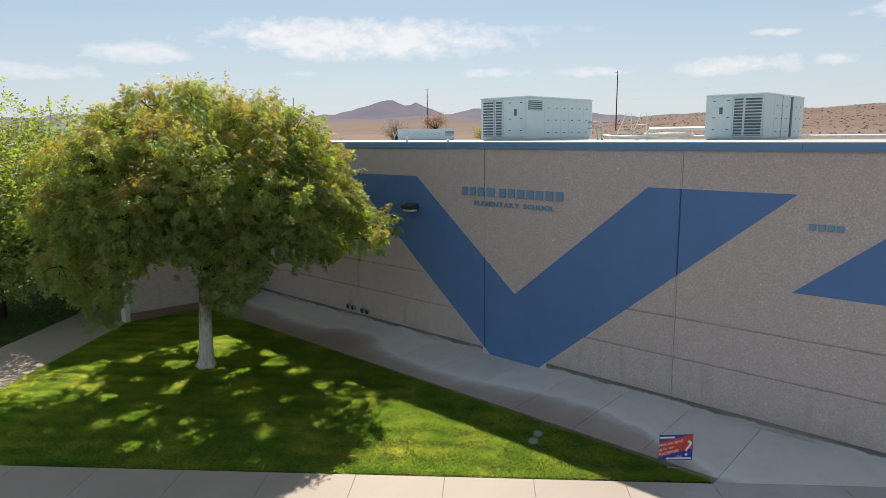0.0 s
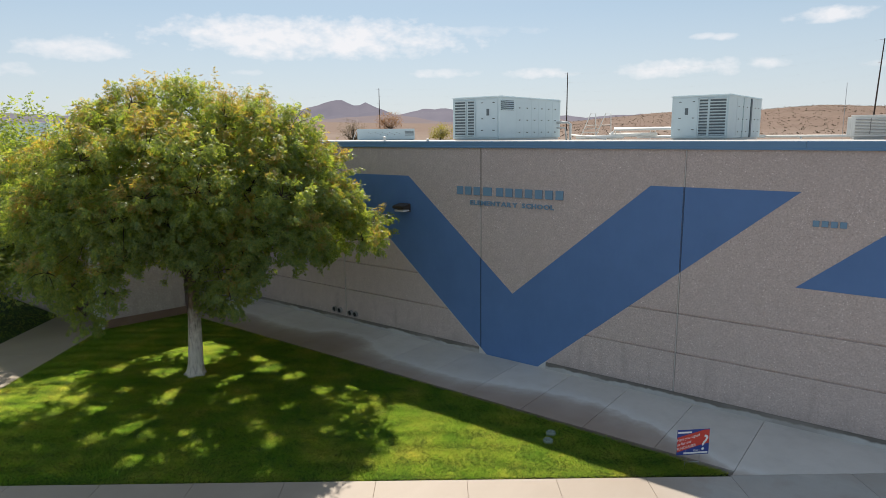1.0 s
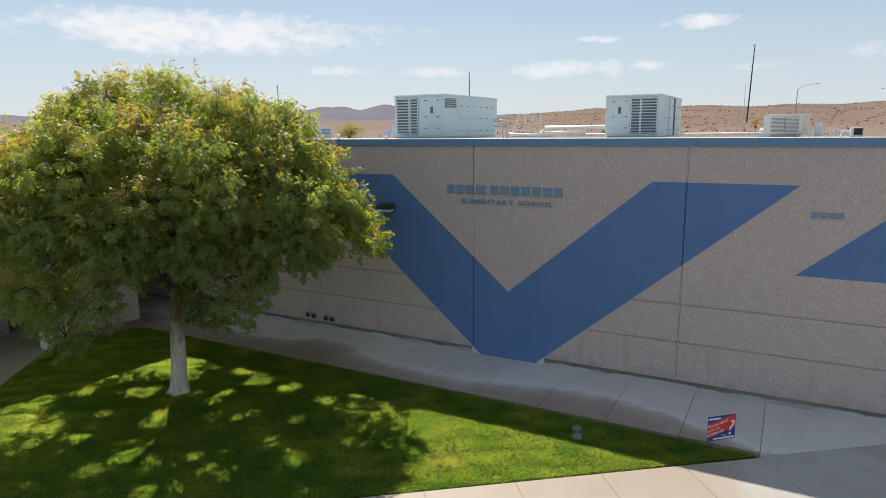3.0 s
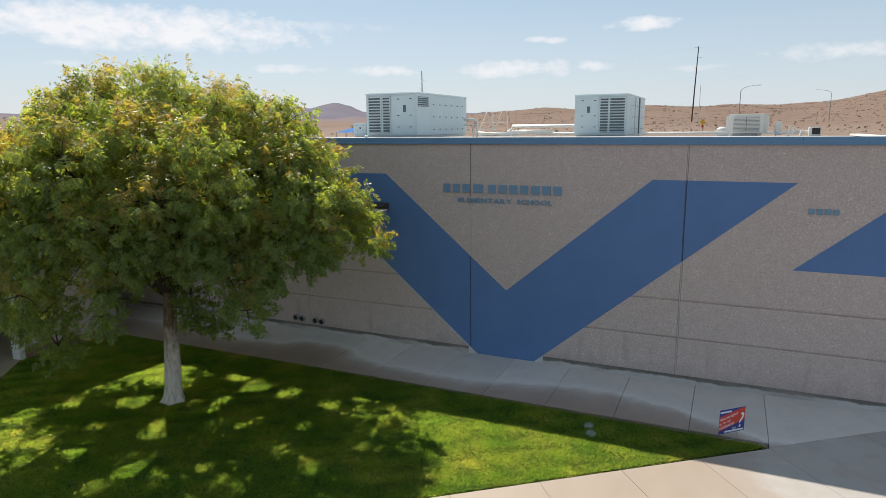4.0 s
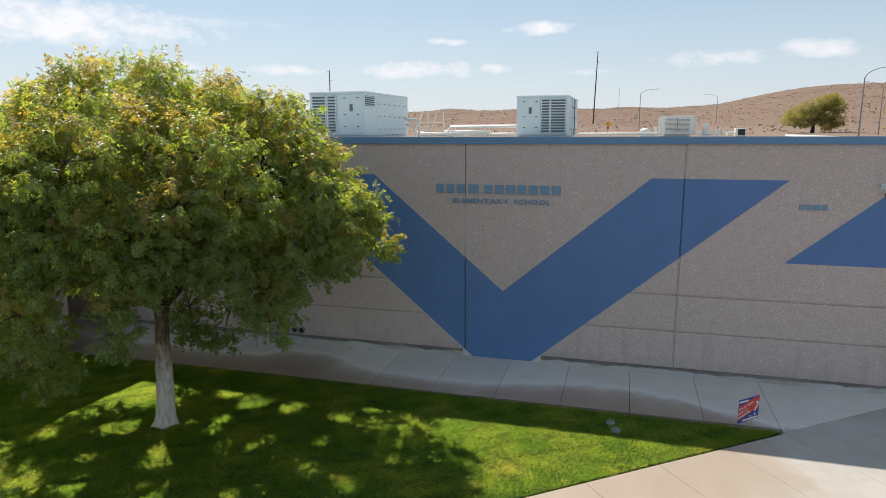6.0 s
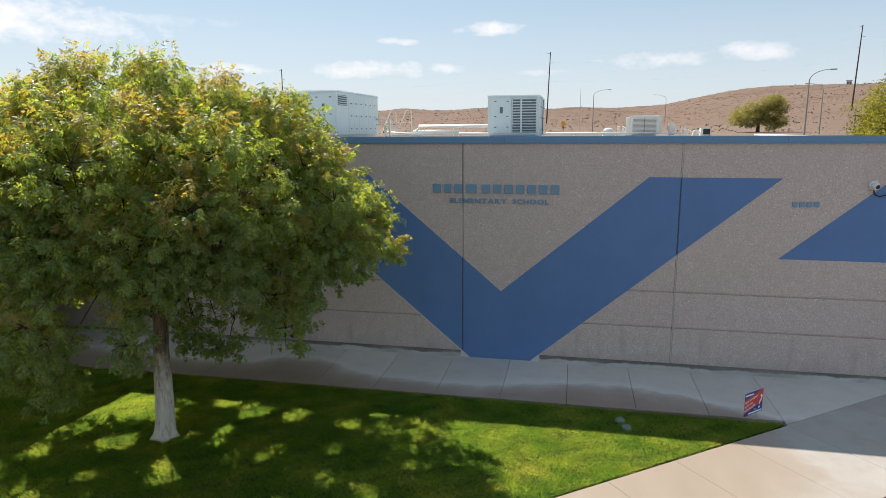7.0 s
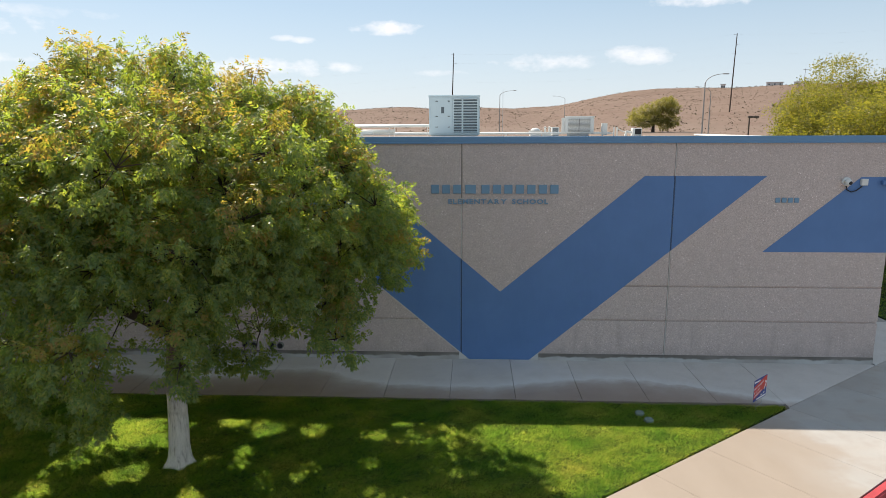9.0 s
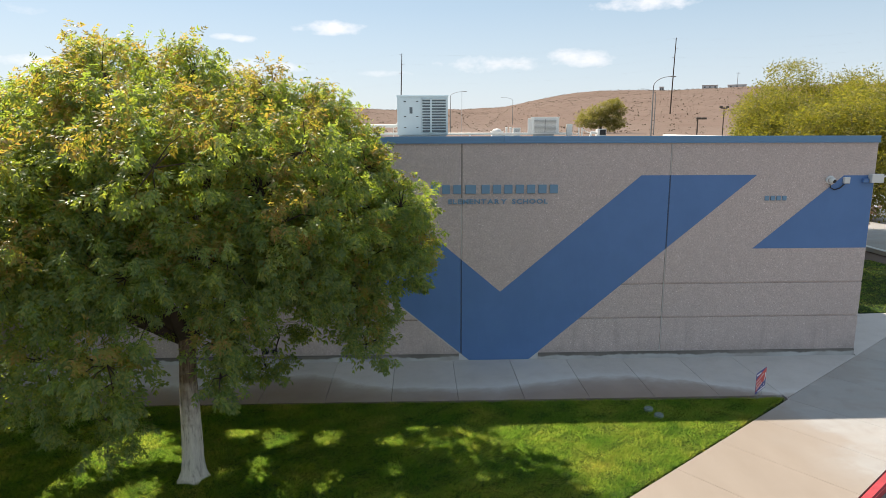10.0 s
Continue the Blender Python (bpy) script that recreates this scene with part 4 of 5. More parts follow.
rooftop_unit(-16.12, -13.30, 14.0, 20.45, 7.36, False)
rooftop_unit(-7.10, -4.35, 20.7, 27.9, 7.33, True)
rooftop_unit(-30.2, -27.6, 35.4, 40.0, 6.14, True)
low_unit = thing("low_air_handler", (-48.7, 39.8, roof_at(45)), 40.7, "long low pale blue air handler far back on the roof", "air handler")
LOW_TOP = 6.12 - roof_at(45)
part("body", box((0, 0, 0.1), (6.5, 2.4, LOW_TOP), 0.01), M["unit"], low_unit)
for i in range(14):
    part("latch", box((1.2 + 0.27 * i, -0.03, LOW_TOP - 0.45 - 0.12 * (i % 3)), (1.28 + 0.27 * i, -0.002, LOW_TOP - 0.38 - 0.12 * (i % 3))), M["unit_dark"], low_unit)
part("curb", box((0.1, 0.1, 0), (6.4, 2.3, 0.1)), M["white"], low_unit)
for i in range(4):
    part("louver", box((5.4, -0.03, LOW_TOP - 0.75 + 0.14 * i), (6.4, -0.002, LOW_TOP - 0.69 + 0.14 * i)), M["unit_dark"], low_unit)
part("brace", tube([(-0.55, 0.0, 0.0), (-0.05, 0.0, LOW_TOP - 0.1)], 0.04), M["white"], low_unit)
west_unit = thing("rooftop_air_handler", (-49.2, 3.2, roof_at(3.2)), 0, "large pale blue air handler on the roof behind the tree", "air handler", "roof air handlers")
part("body", box((0, 0, 0.0), (7.6, 4.0, 1.22), 0.012), M["unit"], west_unit)
part("roof_cap", box((-0.04, -0.04, 1.22), (7.64, 4.04, 1.27), 0.008), M["unit"], west_unit)
for i in range(7):
    part("slat", box((0.3, -0.03, 0.12 + 0.14 * i), (1.6, -0.002, 0.18 + 0.14 * i)), M["unit_dark"], west_unit)


def swamp_cooler():
    c = thing("evaporative_cooler", (0.42, 22.9, roof_at(22.9)), -12, "white square louvred evaporative cooler on the roof", "cooler")
    part("stand", box((0.3, 0.2, 0), (1.5, 1.4, 0.16)), M["steel"], c)
    part("cabinet", box((0.18, 0, 0.14), (1.78, 1.6, 1.08), 0.03, 2), M["white"], c)
    part("top", box((0.15, -0.03, 1.06), (1.81, 1.63, 1.12), 0.02, 2), M["white"], c)
    part("louver_back", box((0.36, -0.010, 0.24), (1.62, -0.002, 0.98)), M["lamp_grey"], c)
    for a, b in ((0.36, 0.97), (1.01, 1.62)):
        for i in range(11):
            part("slat", add_box(bmesh.new(), (a, -0.03, -0.012), (b, 0.03, 0.012), m=pose(0, -0.02, 0.28 + 0.067 * i, -35, 0, 0)), M["white"], c)
    part("side_pad", box((-0.02, 0.1, 0.2), (0.17, 1.5, 1.04), 0.015), M["white"], c)


swamp_cooler()


def roof_vents():
    v = thing("exhaust_fan", (0.05, 35.0, roof_at(35.0)), label="white domed exhaust fan on a square roof curb", category="roof vent")
    part("curb", box((-0.42, -0.35, 0.0), (0.42, 0.35, 0.34), 0.02), M["white"], v)
    part("flange", box((-0.48, -0.4, 0.34), (0.48, 0.4, 0.40), 0.015), M["white"], v)
    part("dome", tube([(0, 0, 0.38), (0, 0, 0.50), (0, 0, 0.58), (0, 0, 0.62)], [0.36, 0.34, 0.22, 0.06], 20), M["white"], v, smooth=True)
    w = thing("twin_vent", (0.95, 35.0, roof_at(35.0)), label="pair of short white vent pipes on a low curb", category="roof vent")
    part("curb", box((-0.36, -0.3, 0.0), (0.36, 0.3, 0.26), 0.02), M["white"], w)
    for x in (-0.16, 0.16):
        stack = part("stack", tube([(x, 0, 0.25), (x, 0, 0.62)], 0.07, 12), M["white"], w, smooth=True)
        part("cap", tube([(x, 0, 0.62), (x, 0, 0.68), (x, 0, 0.72)], [0.11, 0.11, 0.04], 12), M["white"], stack, smooth=True)
    c = thing("condenser", (1.45, 34.0, roof_at(34.0)), label="small white louvred condenser on the roof", category="condenser")
    part("case", box((-0.27, 0.0, 0.06), (0.27, 0.4, 0.66), 0.02), M["white"], c)
    part("grille_back", box((-0.2, -0.010, 0.14), (0.2, -0.002, 0.58)), M["unit_dark"], c)
    for i in range(6):
        part("slat", box((-0.21, -0.035, 0.16 + 0.07 * i), (0.21, -0.011, 0.185 + 0.07 * i)), M["white"], c)
    part("foot", box((-0.25, 0.05, 0.0), (0.25, 0.35, 0.06)), M["steel"], c)
    b = thing("switch_box", (2.72, 22.9, roof_at(22.9)), label="tall narrow white electrical box on the roof", category="electrical box")
    part("body", box((0, 0, 0.05), (0.32, 0.2, 0.72), 0.01), M["white"], b)
    part("post", box((0.05, 0.05, 0), (0.1, 0.15, 0.06)), M["steel"], b)
    part("cover", box((0.03, -0.012, 0.1), (0.29, -0.002, 0.66), 0.004), M["white"], b)
    g = thing("gas_riser", (3.35, 22.6, roof_at(22.6)), label="pair of white capped gas pipes with a sagging hose", category="pipe")
    for x in (0.0, 0.18):
        part("riser", tube([(x, 0, 0), (x, 0, 0.42), (x, 0, 0.5)], [0.035, 0.035, 0.05], 10), M["white"], g)
    part("hose", tube([(0.18, 0, 0.42), (0.5, 0, 0.25), (0.9, 0, 0.15), (1.25, 0, 0.2)], 0.025, 8), M["white"], g)
    part("hose", tube([(-0.6, 0, 0.3), (-0.4, 0, 0.15), (-0.2, 0, 0.12), (0.0, 0, 0.2)], 0.025, 8), M["white"], g)
    h = thing("exhaust_hood", (4.15, 21.5, roof_at(21.5)), label="small white exhaust hood with a black opening", category="roof vent")
    part("body", box((0, 0, 0), (0.5, 0.45, 0.42), 0.02), M["white"], h)
    part("opening", box((0.12, -0.012, 0.08), (0.46, -0.001, 0.38)), M["black"], h, "black opening")
    part("duct", tube([(-0.02, 0.2, 0.2), (-0.3, 0.2, 0.24), (-0.35, 0.2, 0.0)], 0.07, 10), M["white"], h)


roof_vents()


def stub_vent(x, y, h):
    v = thing("stub_vent", (x, y, roof_at(y)), label="short white vent stub near the roof edge", category="roof vent", group="vent stubs")
    part("stack", tube([(0, 0, 0), (0, 0, h)], 0.05, 10), M["white"], v, smooth=True)
    part("cap", tube([(0, 0, h), (0, 0, h + 0.03), (0, 0, h + 0.05)], [0.075, 0.075, 0.03], 10), M["white"], v, smooth=True)


for spot in ((-13.6, 6.0, 0.22), (-11.4, 6.0, 0.12)):
    stub_vent(*spot)


def roof_pipes():
    r = thing("roof_piping", (0, 0, roof_at(25.5)), label="white insulated pipes running between the air handlers", category="piping")
    y = 25.5
    part("pipe", tube([(-12.3, y, 0.02), (-12.3, y, 0.42), (-12.15, y, 0.66), (-7.4, y, 0.66), (-7.25, y, 0.72), (-7.2, y, 0.85), (-7.08, y, 0.95)], 0.10, 12), M["white"], r, smooth=True)
    part("pipe", tube([(-12.6, y + 0.3, 0.30), (-9.6, y + 0.3, 0.30)], 0.13, 12), M["white"], r, smooth=True)
    part("pipe", tube([(-13.3, 22.6, 0.2), (-12.3, 22.6, 0.2), (-10.6, 23.2, 0.22)], 0.11, 12), M["white"], r, smooth=True)
    part("pipe", tube([(-13.4, 20.0, 1.05), (-12.75, 20.3, 1.05), (-12.6, 20.35, 0.95), (-12.6, 20.35, 0.0)], 0.07, 10), M["white"], r, smooth=True)
    part("pipe", tube([(-13.4, 20.0, 0.75), (-12.9, 20.3, 0.75), (-12.8, 20.3, 0.0)], 0.05, 10), M["white"], r, smooth=True)
    part("pipe", tube([(-13.0, 21.2, 0.0), (-13.0, 21.2, 0.35), (-10.9, 21.4, 0.12)], 0.06, 10), M["white"], r, smooth=True)
    part("pipe", tube([(-4.3, 29.5, 0.14), (4.6, 29.5, 0.14)], 0.08, 10), M["white"], r, smooth=True)
    part("pipe", tube([(-12.0, 29.0, 0.14), (-4.3, 29.3, 0.14)], 0.10, 10), M["white"], r, smooth=True)
    for x in (-12.1, -9.9, -7.5):
        bm = bmesh.new()
        for dx in (-0.02, 0.28):
            add_tube(bm, [(x + dx, y + 0.1, 0), (x + dx, y + 0.1, 0.62)], 0.018, 6)
        add_tube(bm, [(x - 0.06, y + 0.1, 0.42), (x + 0.34, y + 0.1, 0.42)], 0.018, 6)
        part("support", bm, M["white"], r)
    for x in (-2.5, 0.0, 2.5):
        part("support", box((x, 29.4, 0), (x + 0.1, 29.6, 0.07)), M["white"], r)
    s = thing("stepover_stair", (-14.4, 26.9, roof_at(26.9)), label="white steel step-over stair with handrails on the roof", category="stair")
    for dx in (0.0, 1.05):
        part("rail", tube([(dx - 0.75, 0, 0.05), (dx, 0, 1.70), (dx + 0.34, 0, 1.70), (dx + 0.40, 0, 0.05)], 0.028, 8), M["white"], s)
        part("rail", tube([(dx - 0.30, 0, 0.95), (dx + 0.38, 0, 0.95)], 0.02, 8), M["white"], s)
    for i in range(4):
        part("tread", box((-0.6 + 0.16 * i, -0.3, 0.22 + 0.24 * i), (0.5, 0.3, 0.25 + 0.24 * i)), M["white"], s)


roof_pipes()


# ---- street furniture far off ----
def street_lamp(x, y, h, arm, side):
    h -= land(x, y)
    s = thing("street_lamp", (x, y, land(x, y)), label="grey steel street lamp with a curved arm", category="street lamp", group="street lamps")
    part("pole", tube([(0, 0, 0), (0, 0, h * 0.55), (0, 0, h - 1.2)], [0.11, 0.085, 0.06], 10), M["lamp_grey"], s)
    curve = [(side * arm * (1 - math.cos(a)), 0, h - 1.3 + 1.2 * math.sin(a)) for a in (0.0, 0.3, 0.6, 0.9, 1.2, 1.5)]
    part("arm", tube(curve, [0.055, 0.05, 0.045, 0.04, 0.035, 0.03], 8), M["lamp_grey"], s, smooth=True)
    tip = side * arm * 0.93
    part("lamp_head", box((min(tip, tip + side * 0.7), -0.14, h - 0.17), (max(tip, tip + side * 0.7), 0.14, h - 0.05), 0.03), M["lamp_grey"], s)


street_lamp(1.5, 140.6, 14.2, 3.4, 1)
street_lamp(26.1, 208.6, 16.0, 3.6, -1)
street_lamp(23.4, 66.6, 12.0, 2.2, 1)
street_lamp(38.8, 108.1, 12.9, 2.4, -1)


def utility_pole(x, y, top, arms, lean=0.0):
    z = land(x, y)
    p = thing("utility_pole", (x, y, z), label="tall dark wooden power pole", category="power pole", group="power poles")
    h = top - z
    part("pole", tube([(0, 0, -0.5), (lean * 0.5, 0, h / 2), (lean, 0, h)], [0.24, 0.20, 0.14], 10), M["wood"], p)
    for i in range(arms):
        zz = h - 0.5 - 3.2 * i
        part("insulator", tube([(lean, 0, zz), (lean + (1.1 if i % 2 else -1.1), 0, zz + 0.15)], 0.06, 6), M["steel"], p)
    return [Vector((x + lean + (1.1 if i % 2 else -1.1), y, z + h - 0.35 - 3.2 * i)) for i in range(4)]


tops = [utility_pole(-300, 205, 26, 3), utility_pole(-204, 211, 26, 3), utility_pole(-106, 206, 26.6, 3), utility_pole(-12.6, 221, 31.5, 3, 0.8), utility_pole(85.5, 221, 37.2, 3, 0.6), utility_pole(190, 225, 44, 3)]


def power_lines():
    g = thing("power_lines", label="thin dark power lines strung between the poles", category="power lines", kind="structure")
    for a, b in zip(tops, tops[1:]):
        for p, q in zip(a, b):
            pts = [p.lerp(q, i / 14) - Vector((0, 0, 2.2 * (1 - (2 * i / 14 - 1) ** 2))) for i in range(15)]
            part("wire", tube(pts, 0.0045, 4), M["steel"], g)


power_lines()
mast = thing("thin_mast", (-112, 24, land(-112, 24)), label="thin grey radio mast", category="mast")
part("pole", tube([(0, 0, 0), (0, 0, 9.0)], [0.12, 0.06], 8), M["steel"], mast)
part("antenna", tube([(-0.2, 0, 8.95), (0.25, 0, 9.05)], 0.08, 6), M["white"], mast)


def warning_sign():
    x, y = -4.8, 120.0
    g = land(x, y)
    w = thing("warning_sign", (x, y, g), label="orange diamond road sign with a red lamp on a post", category="road sign")
    part("post", box((-0.05, -0.04, 0), (0.05, 0.04, 6.3 - g)), M["lamp_grey"], w)
    part("plate", add_box(bmesh.new(), (-0.42, -0.06, -0.42), (0.42, -0.045, 0.42), m=pose(0, 0, 6.35 - g, 0, 45, 0)), M["yellow"], w)
    part("lamp", tube([(0, -0.3, 5.6 - g), (0, -0.05, 5.6 - g)], 0.26, 12), M["sign_red"], w, "red warning lamp")


def flood_light():
    x, y = 23.0, 52.0
    g = land(x, y)
    f = thing("flood_light", (x, y, g), label="dark pole with two box flood lights", category="flood light")
    part("pole", tube([(0, 0, 0), (0, 0, 6.6 - g)], 0.07, 10), M["bronze"], f)
    for a, b in ((-0.15, 0.35), (0.4, 0.9)):
        part("lamp_head", box((a, -0.15, 6.45 - g), (b, 0.15, 6.66 - g), 0.03), M["bronze"], f)


flood_light()
twin = thing("flood_light", (22.87, 46.0, land(22.87, 46.0)), label="dark lamp post with two small flood lights", category="flood light")
twin_top = 7.5 - land(22.87, 46.0)
part("pole", tube([(0, 0, 0), (0, 0, twin_top)], [0.06, 0.045], 10), M["bronze"], twin)
part("crossbar", tube([(-0.3, 0, twin_top - 0.1), (0.3, 0, twin_top - 0.1)], 0.03, 8), M["bronze"], twin)
for side in (-0.3, 0.3):
    part("lamp_head", box((side - 0.13, -0.12, twin_top - 0.08), (side + 0.13, 0.12, twin_top + 0.12), 0.03), M["bronze"], twin)
crest = (590 * math.sin(radians(25.6)), -14 + 590 * math.cos(radians(25.6)))
far_pole = thing("utility_pole", (*crest, land(*crest)), label="grey power pole on the crest of the hill", category="power pole", group="power poles")
part("pole", tube([(0, 0, -0.5), (0, 0, 13.0)], [0.24, 0.16], 8), M["lamp_grey"], far_pole)
part("crossarm", box((-1.6, -0.1, 12.2), (1.6, 0.1, 12.5)), M["lamp_grey"], far_pole)
thin_pole = thing("thin_pole", (-2.0, 45.0, land(-2, 45)), label="thin grey antenna pole behind the roof", category="pole")
part("pole", tube([(0, 0, 0), (0, 0, 9.0 - land(-2, 45))], [0.026, 0.016], 8), M["steel"], thin_pole)
warning_sign()



# ---- trees ----
def leaf_mesh(name, pos, out, rng, length, pairs, leaflet, width, droop, spread=0.5):
    """Pinnate leaves: each a row of paired leaflets along a drooping stalk, at pos and growing along out."""
    n = len(pos)
    d = out + rng.normal(0, spread, (n, 3)) + np.array([0, 0, -droop])
    d /= np.linalg.norm(d, axis=1, keepdims=True)
    up = np.array([0, 0, 1.0]) + rng.normal(0, 0.45, (n, 3))
    s = np.cross(d, up)
    s /= np.linalg.norm(s, axis=1, keepdims=True) + 1e-9
    nor = np.cross(s, d)
    L = length * rng.uniform(0.7, 1.25, n)
    quads = []
    for i in range(2 * pairs + 1):
        if i == 2 * pairs:
            f, along, side = 1.0, 1.0, 0.0
        else:
            f = 0.28 + 0.68 * (i // 2) / max(1, pairs - 1)
            along, side = 0.72, (1 if i % 2 else -1) * 0.66
        base = pos + d * (L * f)[:, None] - nor * (L * 0.25 * f * f)[:, None]
        a = d * along + s * side + nor * rng.normal(-0.28, 0.2, (n, 1))
        a /= np.linalg.norm(a, axis=1, keepdims=True)
        w = np.cross(a, nor + rng.normal(0, 0.3, (n, 3)))
        w /= np.linalg.norm(w, axis=1, keepdims=True) + 1e-9
        ll = (leaflet * rng.uniform(0.75, 1.2, n))[:, None]
        ww = (width * rng.uniform(0.8, 1.2, n))[:, None]
        quads.append(np.stack([base, base + a * ll * 0.45 + w * ww * 0.5, base + a * ll, base + a * ll * 0.45 - w * ww * 0.5], axis=1))
    v = np.concatenate(quads).reshape(-1, 3)
    return flat_mesh(name, v, 4)


def ball_points(rng, n, c, r, squash=(1, 1, 1), core=0.45):
    p = rng.normal(0, 1, (n, 3))
    p /= np.linalg.norm(p, axis=1, keepdims=True)
    rad = core + (1 - core) * rng.random(n) ** 0.6
    rad *= 1 + 0.16 * np.sin(p[:, 0] * 5 + c[0]) * np.sin(p[:, 1] * 6 + c[1] * 3) + 0.12 * np.sin(p[:, 2] * 9 + c[2] * 5)
    return np.array(c) + p * rad[:, None] * r * np.array(squash), p


def crown_lobes(rng):
    """Boughs of the crown as rounded lobes: (centre, radius, outward direction)."""
    C = np.array([-9.9, -4.8, 3.85])
    lobes = []
    for n, low, high, r0, r1 in ((125, 0.84, 1.04, 0.42, 0.80), (20, 0.58, 0.72, 0.60, 0.80)):
        for i in range(n):
            z = 1 - 1.5 * (i + 0.5) / n
            t = i * 2.39996 + 0.9 + rng.uniform(-0.25, 0.25)
            rad = math.sqrt(max(0.0, 1 - z * z))
            d = np.array([rad * math.cos(t), rad * math.sin(t), z])
            r = rng.uniform(r0, r1)
            # broad bulges with hollows between them
            swell = 0.965 + 0.04 * math.sin(3.1 * t + 2.0 * z) * rad + 0.03 * math.sin(7 * z + 2 * t)
            e = np.array([4.45, 4.05, 3.3 if z > 0 else 2.3]) * rng.uniform(low, high) * swell
            c = C + d * (e - r - 0.06)
            # the underside rises towards the open front, above the trunk
            floor_z = 2.6 - 0.33 * (c[1] + 5.0) if c[0] > -11.6 else 2.1 - 0.15 * (c[1] + 5.0)
            c[2] = max(c[2], floor_z + 0.85 * r)
            lobes.append((c, r, d))
    # boughs that hang low round the rim, and those that close the middle
    hanging = ((-8.40, -5.15, 1.85, 0.28), (-8.2, -5.0, 2.3, 0.40), (-6.7, -6.1, 2.55, 0.40), (-6.9, -5.8, 3.0, 0.55), (-7.3, -5.2, 2.8, 0.45),
               (-9.75, -7.5, 1.95, 0.34), (-10.2, -7.3, 2.3, 0.5), (-11.4, -6.9, 2.2, 0.5), (-9.5, -7.8, 2.7, 0.42), (-9.3, -8.3, 3.1, 0.45),
               (-10.4, -7.6, 2.9, 0.6), (-12.9, -5.0, 2.3, 0.6), (-12.6, -3.8, 2.5, 0.6))
    middle = ((-10.25, -5.0, 2.45, 0.4), (-6.1, -3.0, 3.3, 0.45), (-6.25, -3.3, 4.1, 0.5), (-7.55, -3.7, 5.75, 0.6),
              (-10.8, -5.2, 3.1, 0.6), (-9.2, -4.9, 3.1, 0.55), (-10.1, -3.8, 2.9, 0.6), (-9.3, -6.1, 3.5, 0.6), (-10.5, -6.2, 3.4, 0.6), (-8.3, -7.7, 2.7, 0.24), (-8.28, -7.7, 3.1, 0.3), (-8.9, -5.2, 2.0, 0.22), (-8.95, -5.2, 2.4, 0.3), (-8.20, -7.4, 3.3, 0.36))
    # the skirt along the back, which shades the lawn up to the school's own shadow
    skirt = tuple((-12.2 + 0.5 * i, -1.6 + 0.12 * math.sin(2.1 * i), 3.35 + 0.2 * math.sin(1.3 * i), 0.44) for i in range(11))
    for x, y, z, r in hanging + middle + skirt:
        lobes.append((np.array([x, y, z]), r, np.array([x - C[0], y - C[1], -0.3]) / 3.8))
    # thin towards the entry walk and low down beside the wall, where the sun comes through
    def thin(c, r):
        u, v = c[0] + 0.62 * c[2], c[1] - 0.65 * c[2]
        return (-9.4 < v < -7.1 and u - 0.6 * r < -10.5) or (c[1] > -2.4 and c[2] < 3.8 and c[0] < -12.3)

    return [q for q in lobes if not thin(q[0], q[1])]


def sprays(rng, lobes, per, young_share):
    """Shoot ends spread over the outer side of each lobe, each with a whorl of drooping leaves; returns old leaves and
    young, sun-coloured ones.
    """
    old, young = [], []
    for c, r, d in lobes:
        m = int(per * r * r) + 8
        q = rng.normal(0, 1, (3 * m, 3))
        q /= np.linalg.norm(q, axis=1, keepdims=True)
        cap = d * 0.8 + np.array([0, 0, 0.6])
        q = q[(q @ cap > -0.12 + 0.25 * rng.normal(0, 1, 3 * m)) | (r < 0.36)][:m]
        m = len(q)
        wob = 1 + 0.14 * np.sin(q[:, 0] * 6 + c[0] * 3) * np.sin(q[:, 1] * 6 + c[1] * 5) + 0.1 * np.sin(q[:, 2] * 9 + c[2] * 7)
        p = c + q * (r * wob * rng.uniform(0.74, 1.04, m))[:, None] * np.array([1, 1, 0.9])
        axis = q * 0.9 + d * 0.35 + np.array([0, 0, 0.15]) + rng.normal(0, 0.25, (m, 3))
        axis /= np.linalg.norm(axis, axis=1, keepdims=True)
        # young leaves favour the sunward top, so their yellow also paints in sunlight
        up = q @ (d * 0.45 + np.array([-0.3, 0.1, 0.75]))
        fresh_sunlit = (up + rng.normal(0, 0.22, m) > 0.5) & (p[:, 2] > 2.8) & (rng.random(m) < young_share)
        for k in range(12):
            f = rng.random(m)
            side = rng.normal(0, 1, (m, 3))
            side -= axis * (side * axis).sum(1, keepdims=True)
            side /= np.linalg.norm(side, axis=1, keepdims=True)
            pos = p + axis * (0.26 * f - 0.13)[:, None]
            out = axis * (0.25 + 0.75 * f)[:, None] + side * (1.05 - 0.6 * f)[:, None]
            old.append(np.hstack([pos, out])[~fresh_sunlit])
            young.append(np.hstack([pos, out])[fresh_sunlit])
    return np.concatenate(old), np.concatenate(young)


